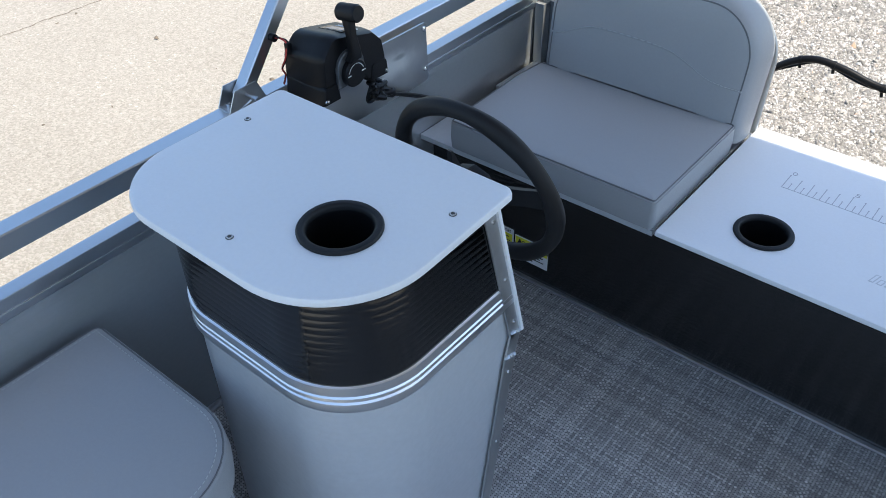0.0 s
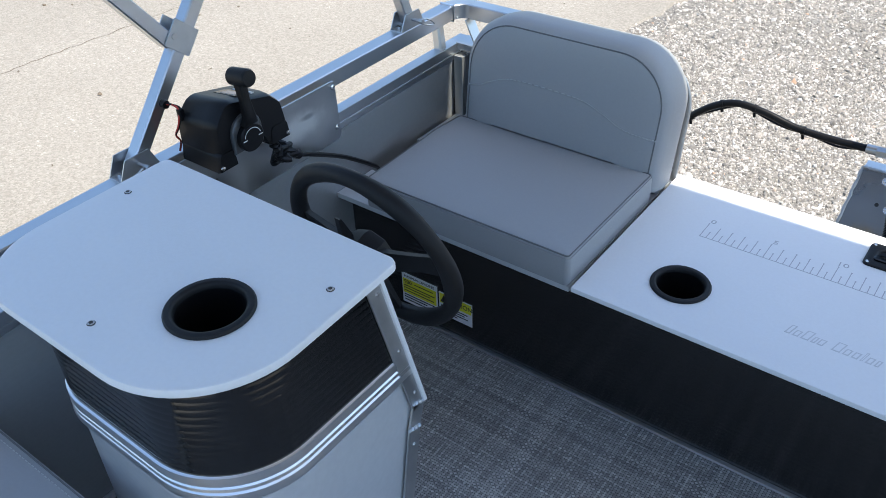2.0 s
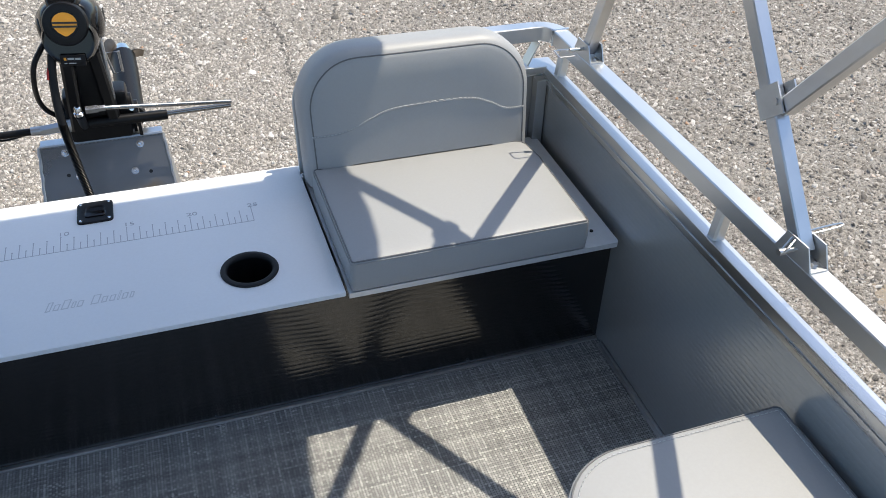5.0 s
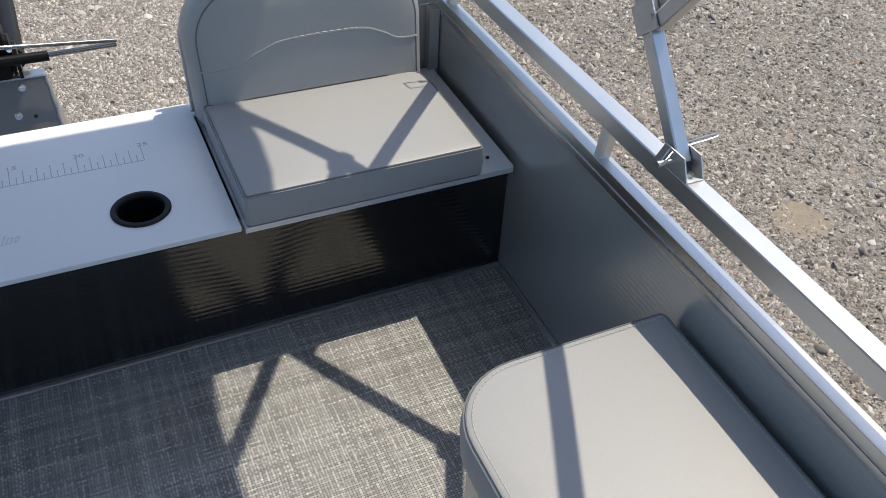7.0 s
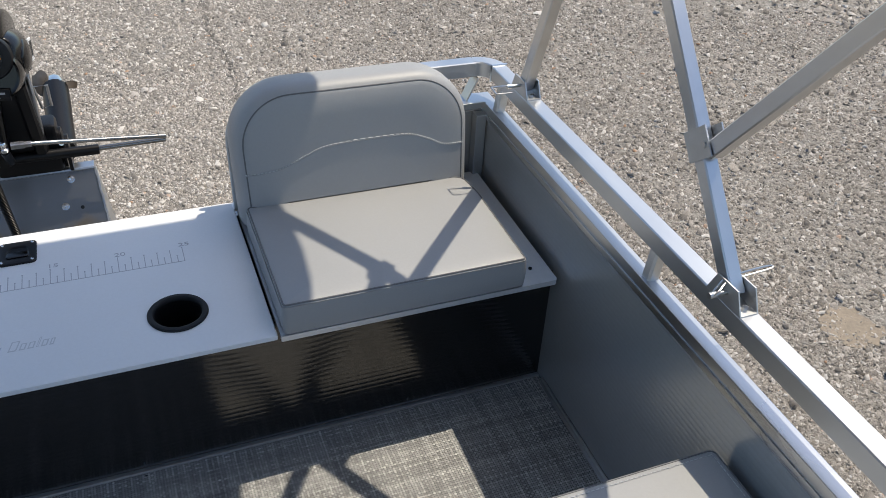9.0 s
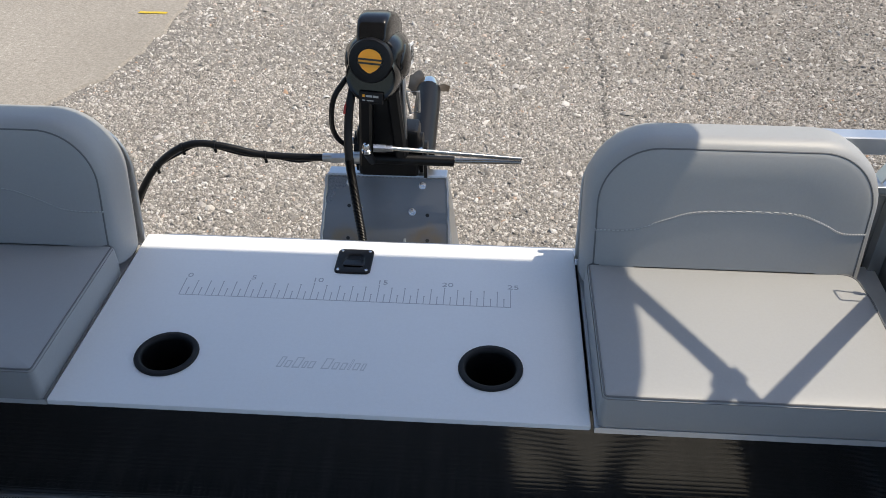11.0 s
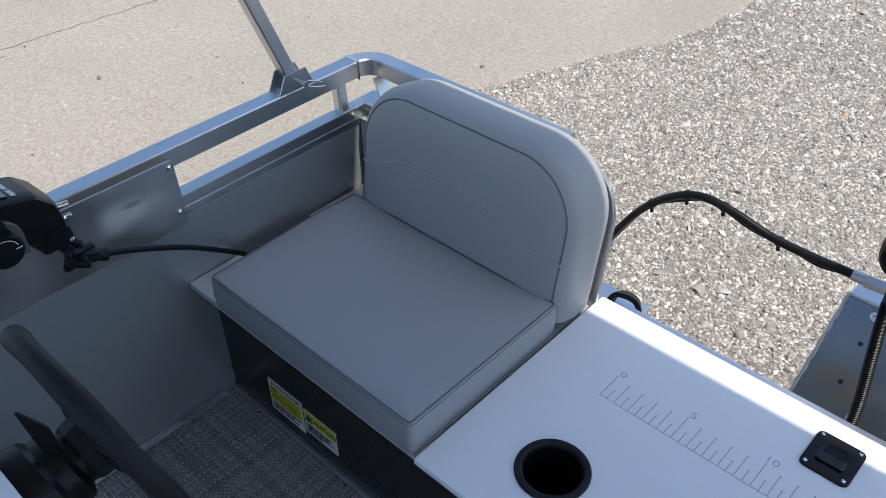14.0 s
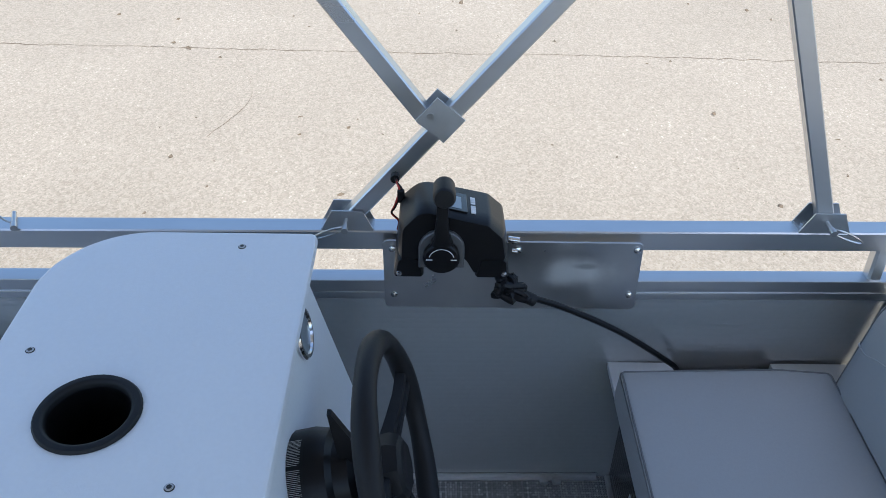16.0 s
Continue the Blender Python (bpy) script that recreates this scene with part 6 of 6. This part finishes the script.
    rods(bm, (0.448, 0.753, 0.491), (0.476, 0.755, 0.490), 0.010, 6)
    rods(bm, (0.476, 0.755, 0.490), (0.492, 0.756, 0.489), 0.008, 6)
    lathe(bm, [(0.0001, -0.014), (0.011, -0.013), (0.0115, -0.006), (0.0085, -0.004), (0.0085, 0.006), (0.006, 0.010), (0.0001, 0.011)], 12, Matrix.Translation((0.432, 0.750, 0.494)))
    part("rod_end", bm, CHROME, s, "chromed rod end")
    bm = bmesh.new()
    rods(bm, (0.432, 0.756, 0.478), (0.428, 0.845, 0.405), 0.010, 12)
    part("steering_arm", bm, BLACK, s)
    bm = bmesh.new()
    rods(bm, (0.325, 0.880, 0.388), (0.372, 0.872, 0.396), 0.0135, 6)
    rods(bm, (0.372, 0.872, 0.396), (0.402, 0.866, 0.402), 0.016, 18)
    part("end_nut", bm, ZINC, s, "zinc-plated nut")
    # steering hose with clips
    h = thing("steering_hose", -0.02, 0.70, 0.30, "black steering hose arching from behind the seat to the motor", "hose")
    pts = spline([(-0.265, 0.80, 0.03), (-0.255, 0.865, 0.12), (-0.225, 0.878, 0.205), (-0.164, 0.880, 0.312), (-0.100, 0.881, 0.380), (-0.030, 0.882, 0.416), (0.045, 0.882, 0.413), (0.130, 0.883, 0.393), (0.210, 0.884, 0.387), (0.275, 0.884, 0.387), (0.330, 0.882, 0.389)], 8)
    bm = bmesh.new()
    sweep(bm, pts, 0.0092, 10)
    part("sheath", bm, BLACK, h)
    bm = bmesh.new()
    sweep(bm, [p + Vector((0.0, 0.004, -0.012 - 0.004 * math.sin(i * 0.4))) for i, p in enumerate(pts)], 0.003, 6)
    part("lead", bm, BLACK, h)
    for i in (28, 37, 46, 58):
        p, d2 = pts[i], (pts[i + 1] - pts[i]).normalized()
        bm = bmesh.new()
        rods(bm, p - d2 * 0.004, p + d2 * 0.004, 0.0108, 12)
        rods(bm, p + Vector((0, 0, -0.010)), p + Vector((0.002, 0, -0.022)), 0.004, 8)
        part("cable_tie", bm, BLACK, h)
    bm = bmesh.new()
    rods(bm, pts[-6], pts[-1], 0.0115, 14)
    part("ferrule", bm, ZINC, h, "crimped steel ferrule")
    # battery lead in a ribbed sleeve
    c = thing("power_cable", 0.42, 0.74, 0.2, "black motor cable in a ribbed sleeve", "cable")
    cp = spline([(0.412, 0.815, 0.655), (0.402, 0.780, 0.615), (0.395, 0.762, 0.570), (0.392, 0.742, 0.50), (0.396, 0.730, 0.44), (0.406, 0.715, 0.36), (0.420, 0.690, 0.26), (0.428, 0.64, 0.16), (0.43, 0.60, 0.05)], 14)
    bm = bmesh.new()
    sweep(bm, cp[:50], [0.0125 if i < 8 else 0.0098 for i in range(50)], 10)
    part("wrapped_lead", bm, BLACK_RUB, c)
    bm = bmesh.new()
    fine = spline(cp[49:], 4)
    sweep(bm, fine, [0.0108 if k % 2 else 0.0090 for k in range(len(fine))], 12)
    part("ribbed_sleeve", bm, BLACK, c)
    bm = bmesh.new()
    sweep(bm, spline([(0.405, 0.82, 0.655), (0.382, 0.785, 0.635), (0.360, 0.772, 0.60), (0.348, 0.79, 0.53), (0.352, 0.83, 0.47), (0.375, 0.86, 0.43)], 8), 0.0062, 8)
    part("loop_lead", bm, BLACK, c)
    bm = bmesh.new()
    sweep(bm, spline([(0.400, 0.785, 0.612), (0.389, 0.765, 0.592), (0.386, 0.755, 0.575)], 6), 0.003, 6)
    part("red_lead", bm, RED, c, "red lead")


# ---- small things ----
def make_labels():
    y = 0.0545
    up = Matrix(((1, 0, 0, 0), (0, 0, -1, 0), (0, 1, 0, 0), (0, 0, 0, 1)))
    for kind, x0, x1, z0, z1 in (("capacity", -0.461, -0.359, 0.132, 0.218), ("caution", -0.354, -0.263, 0.145, 0.209)):
        lab = thing("notice_label", (x0 + x1) / 2, y, z0, "white and yellow printed safety label on the bench front", "label", "safety labels")
        part("paper", box(x0, x1, y - 0.0008, y + 0.0008, z0, z1), WHITE_INK, lab)
        h = z1 - z0
        if kind == "capacity":
            part("yellow_field", box(x0 + 0.003, x1 - 0.003, y - 0.0014, y - 0.0006, z0 + h * 0.34, z1 - h * 0.17), YELLOW, lab)
            bm = words("MAXIMUM CAPACITIES", 0.0092, Matrix.Translation(((x0 + x1) / 2, y - 0.0012, z1 - h * 0.09)) @ up @ Matrix.Diagonal((0.92, 1, 1, 1)), 0.0003)
            part("heading", bm, INK, lab)
            bm = words("900", 0.015, Matrix.Translation((x0 + 0.018, y - 0.0018, z1 - h * 0.27)) @ up, 0.0003)
            part("figure", bm, INK, lab)
            rows = [(x0 + 0.036, x1 - 0.012, 0.27), (x0 + 0.006, x1 - 0.008, 0.40), (x0 + 0.006, x1 - 0.020, 0.48), (x0 + 0.006, x1 - 0.010, 0.57), (x0 + 0.006, x1 - 0.008, 0.72), (x0 + 0.006, x1 - 0.03, 0.80), (x0 + 0.006, x1 - 0.016, 0.89)]
        else:
            part("yellow_field", box(x0 + 0.002, x1 - 0.002, y - 0.0014, y - 0.0006, z1 - h * 0.45, z1 - h * 0.03), YELLOW, lab)
            bm = words("CAUTION", 0.0172, Matrix.Translation(((x0 + x1) / 2 + 0.010, y - 0.0018, z1 - h * 0.24)) @ up @ Matrix.Diagonal((0.95, 1, 1, 1)), 0.0003)
            part("heading", bm, INK, lab)
            bm = bmesh.new()
            a, c = [], []
            for yy, g in ((y - 0.0016, a), (y - 0.0022, c)):
                g += [bm.verts.new((x0 + 0.005 + u, yy, z1 - h * 0.40 + v)) for u, v in ((0, 0), (0.018, 0), (0.009, 0.021))]
            bm.faces.new(a)
            bm.faces.new(c[::-1])
            part("warning_sign", bm, INK, lab)
            rows = [(x0 + 0.006, x1 - 0.012, 0.56), (x0 + 0.006, x1 - 0.02, 0.66), (x0 + 0.006, x1 - 0.010, 0.76), (x0 + 0.006, x1 - 0.04, 0.86)]
        for a, b, v in rows:
            part("text_bar", box(a, b, y - 0.0017, y - 0.0010, z1 - h * v - 0.0012, z1 - h * v + 0.0012), INK, lab)


def make_wires():
    t = thing("wire_plug", -0.60, -0.34, 0.80, "thin red and black wires with a hanging plug", "wire")
    bm = bmesh.new()
    rods(bm, (-0.606, -0.357, 0.781), (-0.594, -0.357, 0.781), 0.007, 12)
    part("grommet", bm, BLACK, t)
    for k, mat in ((0, RED), (1, BLACK)):
        bm = bmesh.new()
        sweep(bm, spline([(-0.598, -0.357, 0.781 + 0.002 * k), (-0.584, -0.354, 0.783), (-0.574, -0.350 + 0.004 * k, 0.774), (-0.574, -0.356, 0.750 - 0.004 * k), (-0.580, -0.362, 0.730), (-0.586, -0.352, 0.712), (-0.592, -0.354, 0.692)], 8), 0.0018, 6)
        part("red_wire" if k == 0 else "black_wire", bm, mat, t)
    part("plug", box(-0.579, -0.569, -0.353, -0.342, 0.754, 0.776, 0.003), BLACK, t)
    # a spare hitch pin lying on the rail
    xr, zr = rail_line(1, -0.95)
    zr += RAIL_W / 2
    pin = thing("hitch_pin", xr, -0.95, zr, "zinc hitch pin with a wire ring lying on the guard rail", "hitch pin")
    bm = bmesh.new()
    rods(bm, (xr + 0.022, -0.945, zr + 0.0052), (xr + 0.010, -0.950, zr + 0.0052), 0.0052, 12)
    rods(bm, (xr + 0.012, -0.949, zr + 0.0042), (xr - 0.022, -0.962, zr + 0.0042), 0.0038, 10)
    part("shank", bm, ZINC, pin)
    bm = bmesh.new()
    sweep(bm, spline([(xr + 0.006, -0.952, zr + 0.006), (xr + 0.010, -0.962, zr + 0.012), (xr + 0.004, -0.975, zr + 0.026), (xr - 0.004, -0.972, zr + 0.048), (xr - 0.006, -0.985, zr + 0.058), (xr - 0.004, -0.996, zr + 0.046), (xr, -0.986, zr + 0.036)], 7), 0.0016, 6)
    part("wire_ring", bm, ZINC, pin)
    # small clip on the floor edge and a stern tie-down loop
    for y in (-0.075, -0.05):
        c = thing("deck_clip", XL + 0.02, y, FZ, "small pale clip at the floor edge", "clip", "deck clips")
        part("clip_body", box(XL + 0.010, XL + 0.024, y - 0.008, y + 0.008, FZ, FZ + 0.010, 0.002), ALU_DULL, c)
    b = thing("stern_cleat", -0.2, 0.88, 0.0, "aluminium stern bracket with a black strap loop", "bracket")
    part("bracket", box(-0.26, -0.10, 0.80, 0.90, 0.044, 0.052, 0.002), ALU, b)
    bm = bmesh.new()
    sweep(bm, spline([(-0.180, 0.84, 0.055), (-0.17, 0.85, 0.082), (-0.145, 0.855, 0.090), (-0.12, 0.86, 0.082), (-0.108, 0.86, 0.055)], 8), 1.0, shape=[(0.014, 0.006), (-0.014, 0.006), (-0.014, -0.006), (0.014, -0.006)])
    part("strap_loop", bm, BLACK_RUB, b, "black strap loop")
    part("support", box(-0.26, -0.24, 0.80, 0.90, -0.06, 0.0445, 0.002), ALU_DULL, b)
    for x, y in ((-0.236, 0.040), (0.62, 0.040), (1.18, 0.040), (-0.50, 0.040)):
        s = thing("deck_screw", x, y, FZ, "small bright screw in the floor trim", "screw", "deck screws")
        bm = bmesh.new()
        lathe(bm, [(0.0035, 0.0), (0.003, 0.0015), (0.0001, 0.002)], 10, Matrix.Translation((x, y, FZ)))
        part("head", bm, CHROME, s)


make_ground()
make_stones("gravel", spots(NEAR, 5200), "loose pale grey and tan crushed gravel", 0.0053, 3)
make_stones("gravel", spots(NEAR, 7200), "small crushed stones between the gravel", 0.0044, 5, True)
make_stones("gravel", spots(ABEAM, 15000), "small brown crushed gravel beside the boat", 0.0044, 19, True)
make_stones("gravel", spots(UNDER, 2200, 0.4), "thin gravel in the shade under the boat", 0.0075, 23, True)
make_stones("gravel", spots(FAR, 3800), "loose pale gravel farther off", 0.0068, 7, True)
make_stones("gravel", spots(BEYOND, 450), "scattered pale gravel at a distance", 0.0150, 9, True)
make_stones("gravel", spots(AROUND, 150, 4.0), "sparse pale gravel stones all round the boat", 0.0120, 15, True)
make_ground_marks()
make_deck()
make_side(XL, 1, GREY_WALL, "wall_port")
make_side(XR, -1, GREY_WALL, "wall_starboard")
make_rail(1)
make_rail(-1)
make_corner(1)
make_corner(-1)
make_hull()
make_bench()
make_lid()
make_latch()
make_seat(1)
make_seat(-1)
make_pad(1)
make_pad(-1)
make_console()
for (cx, cy), cz, where in zip(CUPS, (LID_Z, LID_Z, 0.770), ("bench lid", "bench lid", "console top")):
    make_cup(cx, cy, cz, where)
make_wheel()
make_throttle_plate()
make_throttle()
make_canopy()
make_mount()
make_motor()
make_labels()
make_wires()
